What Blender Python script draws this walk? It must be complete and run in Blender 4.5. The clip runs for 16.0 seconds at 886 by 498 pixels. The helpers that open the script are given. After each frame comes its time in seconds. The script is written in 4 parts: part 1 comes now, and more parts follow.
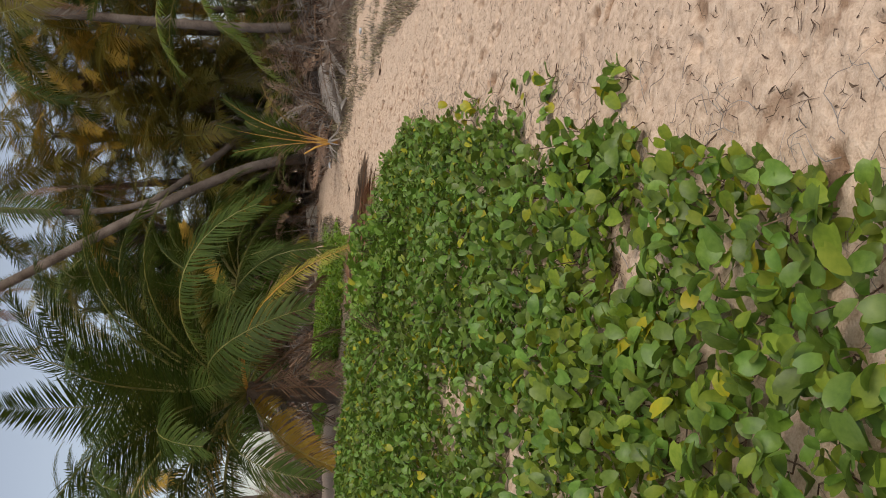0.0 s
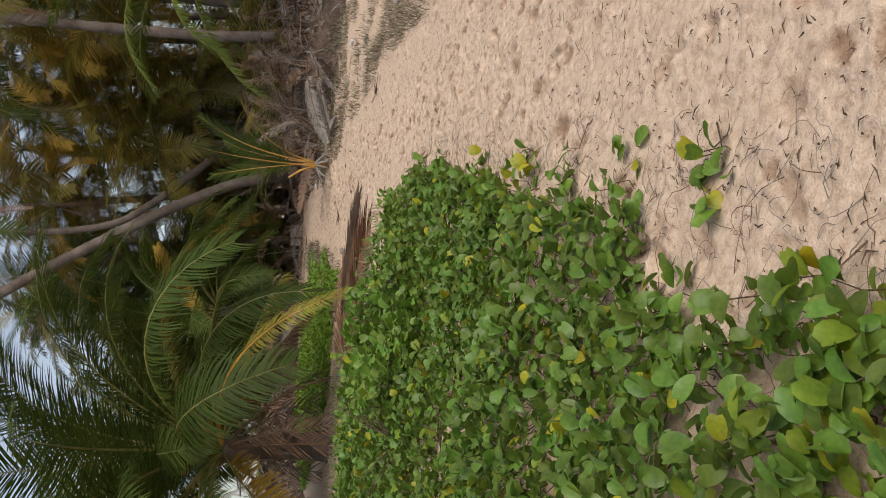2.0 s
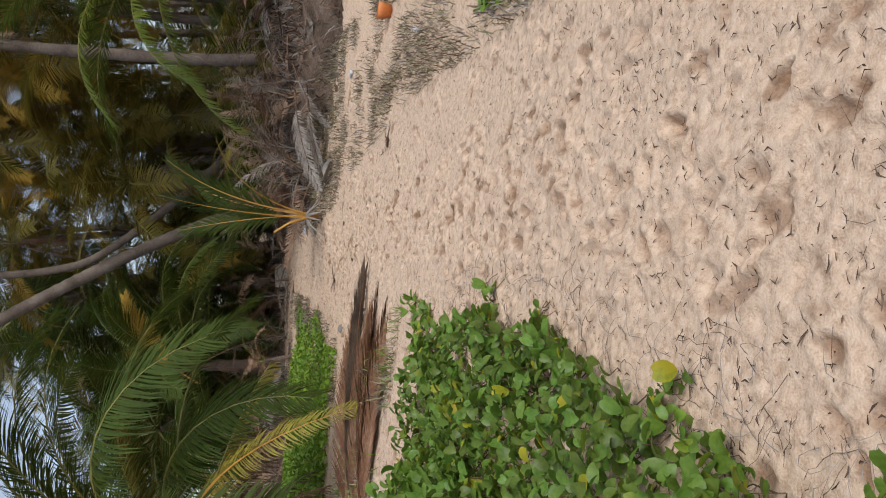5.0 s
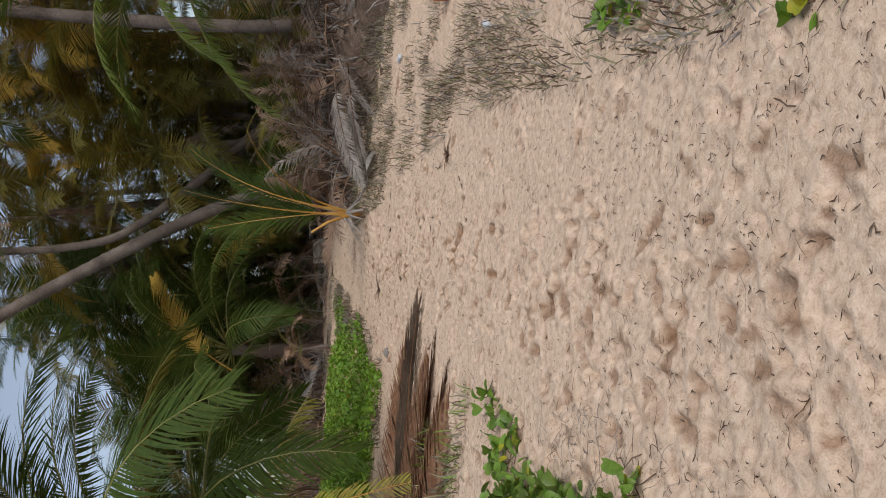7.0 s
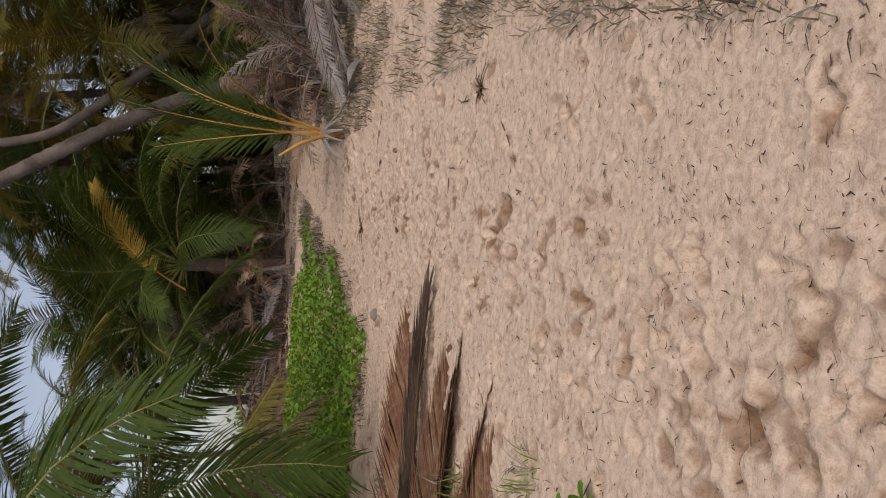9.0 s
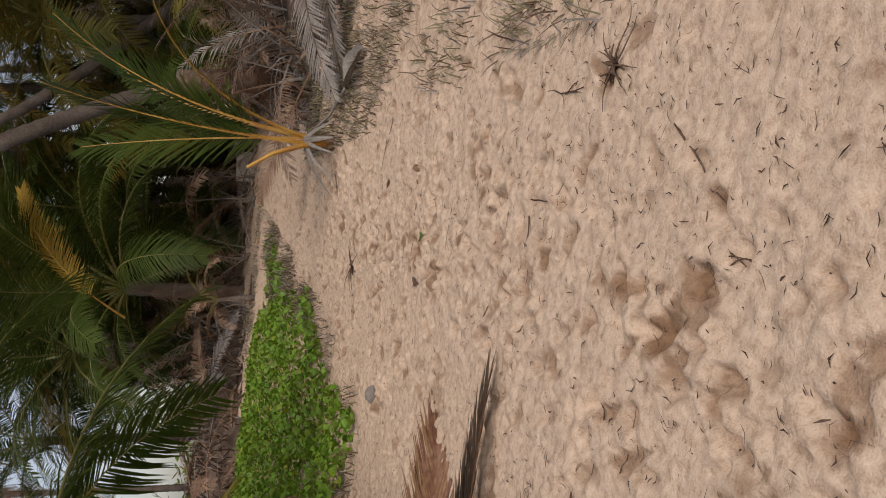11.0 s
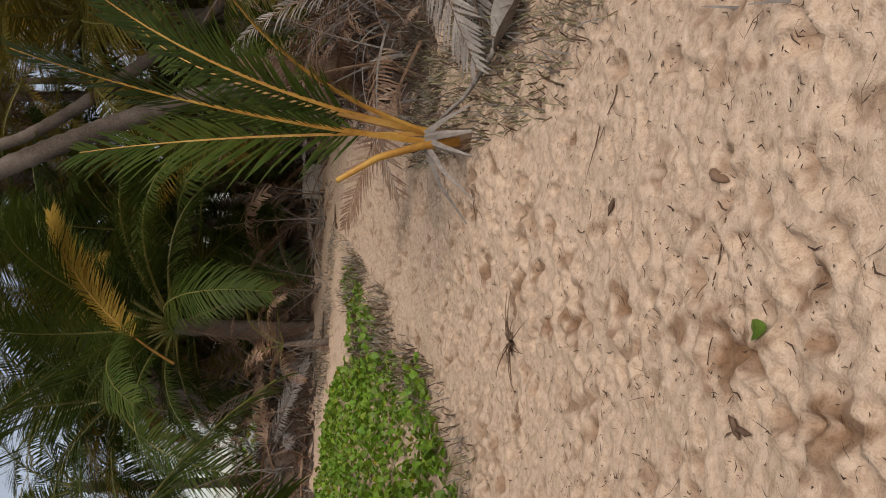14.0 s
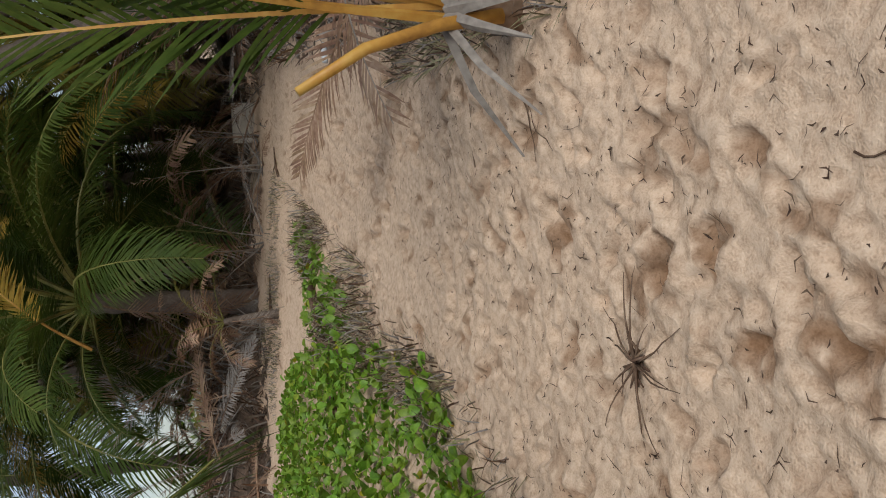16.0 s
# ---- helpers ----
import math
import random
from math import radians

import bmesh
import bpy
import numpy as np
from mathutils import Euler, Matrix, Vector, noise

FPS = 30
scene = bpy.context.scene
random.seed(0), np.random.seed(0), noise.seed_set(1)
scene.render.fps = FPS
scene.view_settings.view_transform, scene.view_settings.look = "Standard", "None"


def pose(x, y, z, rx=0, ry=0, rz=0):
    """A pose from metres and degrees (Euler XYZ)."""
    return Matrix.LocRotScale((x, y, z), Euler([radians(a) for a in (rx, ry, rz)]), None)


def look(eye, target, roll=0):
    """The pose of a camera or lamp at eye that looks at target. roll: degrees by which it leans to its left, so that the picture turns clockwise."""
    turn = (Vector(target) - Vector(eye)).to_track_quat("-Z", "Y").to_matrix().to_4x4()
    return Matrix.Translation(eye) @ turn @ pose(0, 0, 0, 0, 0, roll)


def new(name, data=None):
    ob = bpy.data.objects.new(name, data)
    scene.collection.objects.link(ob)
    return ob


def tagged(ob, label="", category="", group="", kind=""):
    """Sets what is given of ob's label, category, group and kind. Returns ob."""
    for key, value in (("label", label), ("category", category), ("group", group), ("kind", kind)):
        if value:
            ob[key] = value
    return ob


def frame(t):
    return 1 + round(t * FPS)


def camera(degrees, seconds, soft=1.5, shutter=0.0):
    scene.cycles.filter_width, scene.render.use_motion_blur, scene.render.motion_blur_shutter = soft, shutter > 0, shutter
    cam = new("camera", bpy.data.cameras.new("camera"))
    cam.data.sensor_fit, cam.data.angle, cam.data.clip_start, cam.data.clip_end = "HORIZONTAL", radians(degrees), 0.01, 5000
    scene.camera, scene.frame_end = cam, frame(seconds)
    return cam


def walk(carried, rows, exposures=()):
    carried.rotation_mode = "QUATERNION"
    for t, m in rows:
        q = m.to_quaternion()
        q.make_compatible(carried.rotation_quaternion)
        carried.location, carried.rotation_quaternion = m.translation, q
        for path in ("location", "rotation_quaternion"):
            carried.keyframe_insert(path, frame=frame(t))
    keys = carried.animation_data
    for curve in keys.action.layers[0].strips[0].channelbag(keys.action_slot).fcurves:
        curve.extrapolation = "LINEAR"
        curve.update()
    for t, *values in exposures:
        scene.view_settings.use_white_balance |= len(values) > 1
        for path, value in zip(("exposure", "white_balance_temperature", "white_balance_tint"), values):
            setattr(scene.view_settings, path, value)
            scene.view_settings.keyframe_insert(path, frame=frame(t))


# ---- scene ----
cam = camera(52.4, 16.0, soft=1.0)
PATH = [
    (0, (0.041, -0.003, 1.683), (0.021, 2.950, 1.155), -91.75),
    (0.5, (0.210, 0.496, 1.666), (0.199, 3.443, 1.108), -91.64),
    (1, (0.350, 1.063, 1.651), (0.344, 4.004, 1.059), -92.00),
    (1.5, (0.541, 1.564, 1.610), (0.553, 4.502, 1.004), -91.52),
    (2, (0.649, 2.165, 1.622), (0.650, 5.109, 1.041), -91.56),
    (2.5, (0.838, 2.658, 1.617), (0.831, 5.607, 1.069), -91.40),
    (3, (1.036, 3.238, 1.621), (1.017, 6.193, 1.104), -91.86),
    (3.5, (1.216, 3.780, 1.605), (1.186, 6.733, 1.075), -91.83),
    (4, (1.388, 4.387, 1.597), (1.360, 7.332, 1.030), -91.82),
    (4.5, (1.546, 4.958, 1.593), (1.553, 7.894, 0.978), -91.79),
    (4.7, (1.629, 5.157, 1.576), (1.660, 8.089, 0.939), -91.78),
    (6.8, (2.604, 7.205, 1.473), (2.558, 10.159, 0.947), -91.78),
    (7, (2.717, 7.413, 1.448), (2.580, 10.367, 0.941), -91.95),
    (7.5, (2.887, 8.020, 1.505), (2.521, 10.960, 1.038), -91.68),
    (8, (3.015, 8.668, 1.531), (2.495, 11.583, 1.049), -92.26),
    (8.5, (3.139, 9.348, 1.560), (2.581, 12.244, 1.012), -92.39),
    (9, (3.225, 10.008, 1.550), (2.713, 12.894, 0.910), -91.95),
    (9.2, (3.281, 10.292, 1.518), (2.783, 13.173, 0.843), -92.14),
    (11.3, (2.985, 13.341, 1.508), (2.554, 16.206, 0.727), -88.70),
    (11.5, (3.002, 13.554, 1.492), (2.570, 16.420, 0.718), -88.88),
    (12, (2.973, 14.115, 1.539), (2.557, 16.992, 0.799), -89.14),
    (12.5, (2.895, 14.701, 1.550), (2.488, 17.593, 0.863), -89.37),
    (13, (2.843, 15.364, 1.561), (2.448, 18.270, 0.930), -88.99),
    (13.5, (2.788, 16.034, 1.546), (2.393, 18.947, 0.951), -89.07),
    (14, (2.738, 16.702, 1.539), (2.338, 19.616, 0.949), -89.12),
    (14.5, (2.629, 17.358, 1.513), (2.199, 20.261, 0.894), -90.01),
    (15, (2.622, 18.055, 1.488), (2.158, 20.943, 0.823), -91.11),
    (15.5, (2.514, 18.682, 1.473), (1.950, 21.526, 0.702), -93.46),
    (16, (2.450, 19.268, 1.455), (1.855, 22.101, 0.668), -93.50),
]
walk(cam, [(t, look(e, g, r)) for t, e, g, r in PATH], exposures=[(0, -0.18, 6700, 11), (3.5, -0.08, 6350, 10), (5.5, -0.1, 6200, 10), (7, -0.29, 6200, 10), (9, -0.4, 6500, 16), (12.5, -0.43, 6850, 14), (14.5, -0.32, 6900, 13), (16, -0.33, 6300, 7)])

# ---- light ----
SUN_EL, SUN_AZ = 50.0, 145.0  # degrees; azimuth clockwise from +y
world = bpy.data.worlds.new("sky")
scene.world = world
world.use_nodes = True
wn = world.node_tree
sky = wn.nodes.new("ShaderNodeTexSky")
sky.sky_type, sky.sun_disc = "NISHITA", False
sky.sun_elevation, sky.sun_rotation = radians(SUN_EL), radians(SUN_AZ)
sky.air_density, sky.dust_density, sky.ozone_density = 1.0, 1.5, 1.0
haze = wn.nodes.new("ShaderNodeHueSaturation")  # thin high cloud takes the blue out of the sky
haze.inputs["Saturation"].default_value = 0.6
wn.links.new(sky.outputs[0], haze.inputs["Color"])
wn.links.new(haze.outputs[0], wn.nodes["Background"].inputs[0])
wn.nodes["Background"].inputs[1].default_value = 0.15
sun = new("sun", bpy.data.lights.new("sun", "SUN"))
sun.data.energy, sun.data.angle, sun.data.color = 2.4, radians(45), (1.0, 0.96, 0.9)
sd = Vector((math.sin(radians(SUN_AZ)) * math.cos(radians(SUN_EL)), math.cos(radians(SUN_AZ)) * math.cos(radians(SUN_EL)), math.sin(radians(SUN_EL))))
sun.matrix_world = look(sd * 100, (0, 0, 0))


# ---- materials ----
def material(name, colors, scale=8.0, rough=0.8, bump=0.3, fine=60.0, spread=0.0, trans=None, spec=0.3, dist=0.02, coord="Object"):
    """Noise between colours at two sizes, with a fine relief; spread: change of value from object to object."""
    m = bpy.data.materials.new(name)
    m.use_nodes = True
    n, l = m.node_tree.nodes, m.node_tree.links
    b = n["Principled BSDF"]
    b.inputs["Roughness"].default_value = rough
    b.inputs["Specular IOR Level"].default_value = spec
    tc = n.new("ShaderNodeTexCoord")
    big, small = n.new("ShaderNodeTexNoise"), n.new("ShaderNodeTexNoise")
    for t, s in ((big, scale), (small, fine)):
        t.inputs["Scale"].default_value = s
        t.inputs["Detail"].default_value = 5
        l.new(tc.outputs[coord], t.inputs["Vector"])
    mix = n.new("ShaderNodeMath")
    mix.operation = "MULTIPLY_ADD"
    mix.inputs[1].default_value, mix.inputs[2].default_value = 0.6, 0.0
    add = n.new("ShaderNodeMath")
    add.operation = "MULTIPLY_ADD"
    add.inputs[1].default_value = 0.4
    l.new(big.outputs["Fac"], mix.inputs[0])
    l.new(small.outputs["Fac"], add.inputs[0])
    l.new(mix.outputs[0], add.inputs[2])
    ramp = n.new("ShaderNodeValToRGB")
    e = ramp.color_ramp.elements
    while len(e) < len(colors):
        e.new(0.5)
    for i, c in enumerate(colors):
        e[i].position = 0.34 + 0.32 * i / max(1, len(colors) - 1)
        e[i].color = (*c, 1)
    l.new(add.outputs[0], ramp.inputs[0])
    out = ramp.outputs[0]
    if spread:
        info, geo = n.new("ShaderNodeObjectInfo"), n.new("ShaderNodeNewGeometry")
        both = n.new("ShaderNodeMath")
        both.operation = "ADD"
        l.new(info.outputs["Random"], both.inputs[0])
        l.new(geo.outputs["Random Per Island"], both.inputs[1])
        rng = n.new("ShaderNodeMapRange")
        rng.inputs[1].default_value, rng.inputs[2].default_value = 0.0, 2.0
        rng.inputs[3].default_value, rng.inputs[4].default_value = 1 - spread, 1 + spread
        l.new(both.outputs[0], rng.inputs[0])
        hsv = n.new("ShaderNodeHueSaturation")
        l.new(rng.outputs[0], hsv.inputs["Value"])
        hue = n.new("ShaderNodeMapRange")
        hue.inputs[3].default_value, hue.inputs[4].default_value = 0.5 - spread * 0.035, 0.5 + spread * 0.05
        l.new(geo.outputs["Random Per Island"], hue.inputs[0])
        l.new(hue.outputs[0], hsv.inputs["Hue"])
        l.new(out, hsv.inputs["Color"])
        out = hsv.outputs[0]
    l.new(out, b.inputs["Base Color"])
    if bump:
        bp = n.new("ShaderNodeBump")
        bp.inputs["Strength"].default_value, bp.inputs["Distance"].default_value = bump, dist
        l.new(add.outputs[0], bp.inputs["Height"])
        l.new(bp.outputs[0], b.inputs["Normal"])
    if trans:
        t = n.new("ShaderNodeBsdfTranslucent")
        l.new(out, t.inputs["Color"])
        mx = n.new("ShaderNodeMixShader")
        mx.inputs[0].default_value = trans
        l.new(b.outputs[0], mx.inputs[1])
        l.new(t.outputs[0], mx.inputs[2])
        l.new(mx.outputs[0], n["Material Output"].inputs["Surface"])
    return m


SAND = material("sand", [(0.42, 0.29, 0.195), (0.60, 0.44, 0.315), (0.70, 0.54, 0.40)], 26.0, 0.95, 0.75, 130.0, spec=0.1, dist=0.02)
sn, sl = SAND.node_tree.nodes, SAND.node_tree.links
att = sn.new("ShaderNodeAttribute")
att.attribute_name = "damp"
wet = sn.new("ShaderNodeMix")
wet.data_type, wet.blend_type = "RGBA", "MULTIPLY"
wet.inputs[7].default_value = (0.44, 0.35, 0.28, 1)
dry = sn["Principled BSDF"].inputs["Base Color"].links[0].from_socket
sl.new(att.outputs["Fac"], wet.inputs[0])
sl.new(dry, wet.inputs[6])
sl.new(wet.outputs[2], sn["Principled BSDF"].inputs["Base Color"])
LITTER = material("litter", [(0.05, 0.035, 0.025), (0.13, 0.09, 0.065), (0.24, 0.18, 0.14)], 2.0, 0.95, 1.0, 25.0, spec=0.1, dist=0.05)
BARK = material("bark", [(0.085, 0.065, 0.052), (0.165, 0.13, 0.108), (0.25, 0.205, 0.175)], 2.0, 0.9, 0.6, 30.0, 0.12, spec=0.1)
GREEN = material("frond_green", [(0.034, 0.056, 0.009), (0.058, 0.088, 0.013), (0.098, 0.12, 0.02)], 0.9, 0.6, 0.1, 20, 0.25, 0.32, 0.22)
OLIVE = material("frond_olive", [(0.11, 0.10, 0.017), (0.18, 0.15, 0.026), (0.27, 0.20, 0.036)], 0.9, 0.5, 0.1, 20, 0.25, 0.35, 0.3)
YELLOW = material("frond_yellow", [(0.12, 0.085, 0.018), (0.27, 0.22, 0.03), (0.36, 0.31, 0.045)], 3.0, 0.5, 0.1, 20, 0.3, 0.3, 0.3)
GOLD = material("frond_gold", [(0.25, 0.16, 0.022), (0.40, 0.25, 0.036), (0.50, 0.31, 0.05)], 0.9, 0.5, 0.1, 20, 0.2, 0.3, 0.3)
LIME_FROND = material("frond_bright", [(0.10, 0.14, 0.02), (0.17, 0.22, 0.03), (0.25, 0.29, 0.05)], 0.9, 0.5, 0.1, 20, 0.2, 0.35, 0.35)
BROWN = material("frond_brown", [(0.13, 0.075, 0.048), (0.26, 0.155, 0.10), (0.40, 0.28, 0.20)], 1.5, 0.8, 0.2, 20, 0.3, 0.1, 0.15)
RUST = material("frond_rust", [(0.11, 0.05, 0.028), (0.21, 0.10, 0.055), (0.33, 0.19, 0.12)], 1.5, 0.75, 0.2, 20, 0.35, 0.1, 0.2)
GREY = material("dry_grey", [(0.14, 0.12, 0.105), (0.24, 0.21, 0.185), (0.36, 0.32, 0.28)], 2.0, 0.9, 0.3, 30, 0.25, spec=0.1)
STALK = material("stalk_orange", [(0.32, 0.15, 0.03), (0.48, 0.24, 0.045), (0.55, 0.33, 0.08)], 3.0, 0.45, 0.1, 25, 0.1, spec=0.4)
RIB = material("rib_yellow", [(0.12, 0.12, 0.03), (0.19, 0.175, 0.045), (0.27, 0.24, 0.08)], 3.0, 0.45, 0.1, 25, 0.1, spec=0.4)
LEAF = material("vine_leaf", [(0.095, 0.165, 0.018), (0.16, 0.25, 0.032), (0.235, 0.33, 0.055)], 9.0, 0.42, 0.15, 60, 0.45, 0.32, 0.45)
LIME = material("vine_leaf_lime", [(0.16, 0.23, 0.018), (0.25, 0.32, 0.03), (0.34, 0.39, 0.045)], 9.0, 0.5, 0.15, 60, 0.3, 0.38, 0.35)
LEAFY = material("vine_leaf_yellow", [(0.22, 0.26, 0.02), (0.38, 0.36, 0.02), (0.5, 0.36, 0.02)], 9.0, 0.45, 0.15, 60, 0.2, 0.3, 0.4)
CREEP = material("creeper_leaf", [(0.09, 0.16, 0.014), (0.155, 0.26, 0.022), (0.24, 0.35, 0.035)], 6.0, 0.45, 0.15, 60, 0.35, 0.3, 0.4)
TWIG = material("twig", [(0.06, 0.035, 0.025), (0.13, 0.08, 0.055), (0.2, 0.14, 0.10)], 12.0, 0.9, 0.3, 60, 0.25, spec=0.1)
DARK = material("dark_bark_scrap", [(0.04, 0.025, 0.018), (0.09, 0.055, 0.038), (0.15, 0.10, 0.07)], 12.0, 0.9, 0.2, 60, 0.3, spec=0.1)
STRAW = material("dry_grass", [(0.14, 0.12, 0.06), (0.24, 0.21, 0.12), (0.36, 0.31, 0.2)], 4.0, 0.9, 0.2, 60, 0.3, spec=0.1)


# ---- shape helpers ----
def mesh_of(name, verts, faces, mats, which=None, smooth=False):
    me = bpy.data.meshes.new(name)
    me.from_pydata([tuple(v) for v in verts], [], faces)
    for m in mats:
        me.materials.append(m)
    if which is not None:
        me.polygons.foreach_set("material_index", np.array(which, dtype=np.int32))
    if smooth:
        me.polygons.foreach_set("use_smooth", np.ones(len(me.polygons), dtype=bool))
    me.update()
    return me


class Soup:
    """Collects vertices and faces of one mesh."""

    def __init__(self):
        self.v, self.f, self.k = [], [], []

    def strip(self, rows, k=0):
        """Quads between rows of equally many points."""
        b, w = len(self.v), len(rows[0])
        for r in rows:
            self.v.extend(r)
        for i in range(len(rows) - 1):
            for j in range(w - 1):
                a = b + i * w + j
                self.f.append((a, a + 1, a + w + 1, a + w))
                self.k.append(k)

    def tube(self, pts, radii, sides=5, k=0, cap=True):
        b = len(self.v)
        pts = [Vector(p) for p in pts]
        for i, p in enumerate(pts):
            d = (pts[min(i + 1, len(pts) - 1)] - pts[max(i - 1, 0)]).normalized()
            s = d.cross(Vector((0, 0, 1)) if abs(d.z) < 0.9 else Vector((1, 0, 0))).normalized()
            u = s.cross(d)
            for j in range(sides):
                a = 2 * math.pi * j / sides
                self.v.append(p + (s * math.cos(a) + u * math.sin(a)) * radii[i])
        for i in range(len(pts) - 1):
            for j in range(sides):
                a, c = b + i * sides + j, b + i * sides + (j + 1) % sides
                self.f.append((a, c, c + sides, a + sides))
                self.k.append(k)
        if cap:
            self.f.append(tuple(b + (len(pts) - 1) * sides + j for j in range(sides)))
            self.k.append(k)
            self.f.append(tuple(b + sides - 1 - j for j in range(sides)))
            self.k.append(k)

    def mesh(self, name, mats, smooth=False):
        return mesh_of(name, self.v, self.f, mats, self.k, smooth)


def thing(name, label, category, group="", kind="", at=None):
    ob = tagged(new(name), label, category, group, kind)
    if at is not None:
        ob.matrix_basis = at
    return ob


def part(name, me, parent, m=None, label=""):
    ob = new(name, me)
    ob.parent = parent
    if m is not None:
        ob.matrix_basis = m
    return tagged(ob, label)


rnd = random.Random(7)


# ---- ground ----
TABLES = {}


def value_noise(x, y, cell, seed):
    """Smooth noise between -1 and 1 for arrays of places."""
    if seed not in TABLES:
        TABLES[seed] = np.random.RandomState(seed).uniform(-1, 1, (256, 256))
    tab = TABLES[seed]
    u, v = x / cell, y / cell
    i, j = np.floor(u).astype(int), np.floor(v).astype(int)
    fu, fv = u - i, v - j
    fu, fv = fu * fu * (3 - 2 * fu), fv * fv * (3 - 2 * fv)
    a, b = tab[i % 256, j % 256], tab[(i + 1) % 256, j % 256]
    c, d = tab[i % 256, (j + 1) % 256], tab[(i + 1) % 256, (j + 1) % 256]
    return (a * (1 - fu) + b * fu) * (1 - fv) + (c * (1 - fu) + d * fu) * fv


def step01(v):
    v = np.clip(v, 0, 1)
    return v * v * (3 - 2 * v)


def base_height(x, y):
    """The lie of the land without footprints: the beach falls to the right, more steeply at first, and levels out to both sides."""
    x, y = np.asarray(x, float), np.asarray(y, float)
    slope = np.tan(np.radians(7.0 + 4.3 * (1 - step01((y - 11) / 8))))
    right = np.tan(np.radians(7.0 + 4.3 * (1 - step01((y - 11) / 8)) - 4.6 * step01((y - 17) / 5)))
    h = -np.where(x > 1.5, right, slope) * 7.0 * np.tanh((x - 1.5) / 7.0) + 0.17 * step01((y - 22) / 5)
    h = h + 0.2 * np.exp(-((x - 2.85) ** 2 + (y - 23.3) ** 2) / 1.3)
    h = h + 0.04 * value_noise(x, y, 3.1, 3) * step01((np.abs(y) + np.abs(x)) / 4)
    h = h + 0.5 * step01((wood(x, y) - 0.25) / 1.5)
    return h - 3.5 * step01((y - 60) / 14) - 2.0 * step01((x - 22) / 14)


def wood(x, y):
    """How far a place lies inside the strewn floor of the grove, in metres; below zero on the sand."""
    left = (y - 1.98 * np.maximum(x, -6.0) - 36.5) / 2.2
    right = np.minimum(x - 2.75 + 0.25 * np.maximum(0, 25 - y), (y - 24.2 + 1.1 * (x - 3.0)) / 1.5)
    return np.maximum(np.where(x < 2.5, left, -9), right)


def gz(x, y):
    return float(base_height(x, y))


def spans(lo, hi, step, far_lo, far_hi):
    mid = list(np.arange(lo, hi, step))
    out, d, p = [], step, hi
    while p < far_hi:
        out.append(p)
        d *= 1.12
        p += d
    left, d, p = [], step, lo
    while p > far_lo:
        d *= 1.25
        p -= d
        left.append(p)
    return np.array(left[::-1] + mid + out + [far_hi])


# the deeper, damp footprints: place and size
DAMP = [(2.12, 12.59, 0.15), (2.09, 11.88, 0.1), (2.48, 11.85, 0.08), (2.4, 11.19, 0.08), (2.12, 10.92, 0.13), (2.25, 14.89, 0.09), (2.22, 14.23, 0.09), (2.54, 14.37, 0.08), (2.41, 12.43, 0.08), (2.3, 15.83, 0.21), (2.36, 16.18, 0.12), (2.17, 16.44, 0.12), (2.34, 17.02, 0.08), (2.14, 17.19, 0.11), (2.05, 19.37, 0.1)]
DAMP += [(2.47, 15.72, 0.13), (2.02, 19.48, 0.2), (1.99, 20.42, 0.14), (1.93, 18.86, 0.13), (1.77, 20.91, 0.14), (1.87, 21.86, 0.12), (1.78, 21.89, 0.21), (1.92, 21.56, 0.11), (1.7, 21.29, 0.12), (1.77, 21.02, 0.11), (1.79, 22.57, 0.11), (1.84, 7.03, 0.1), (1.65, 7.11, 0.12), (2.3, 8.05, 0.08), (2.18, 7.63, 0.07), (2.64, 10.77, 0.07), (2.68, 12.11, 0.07)]


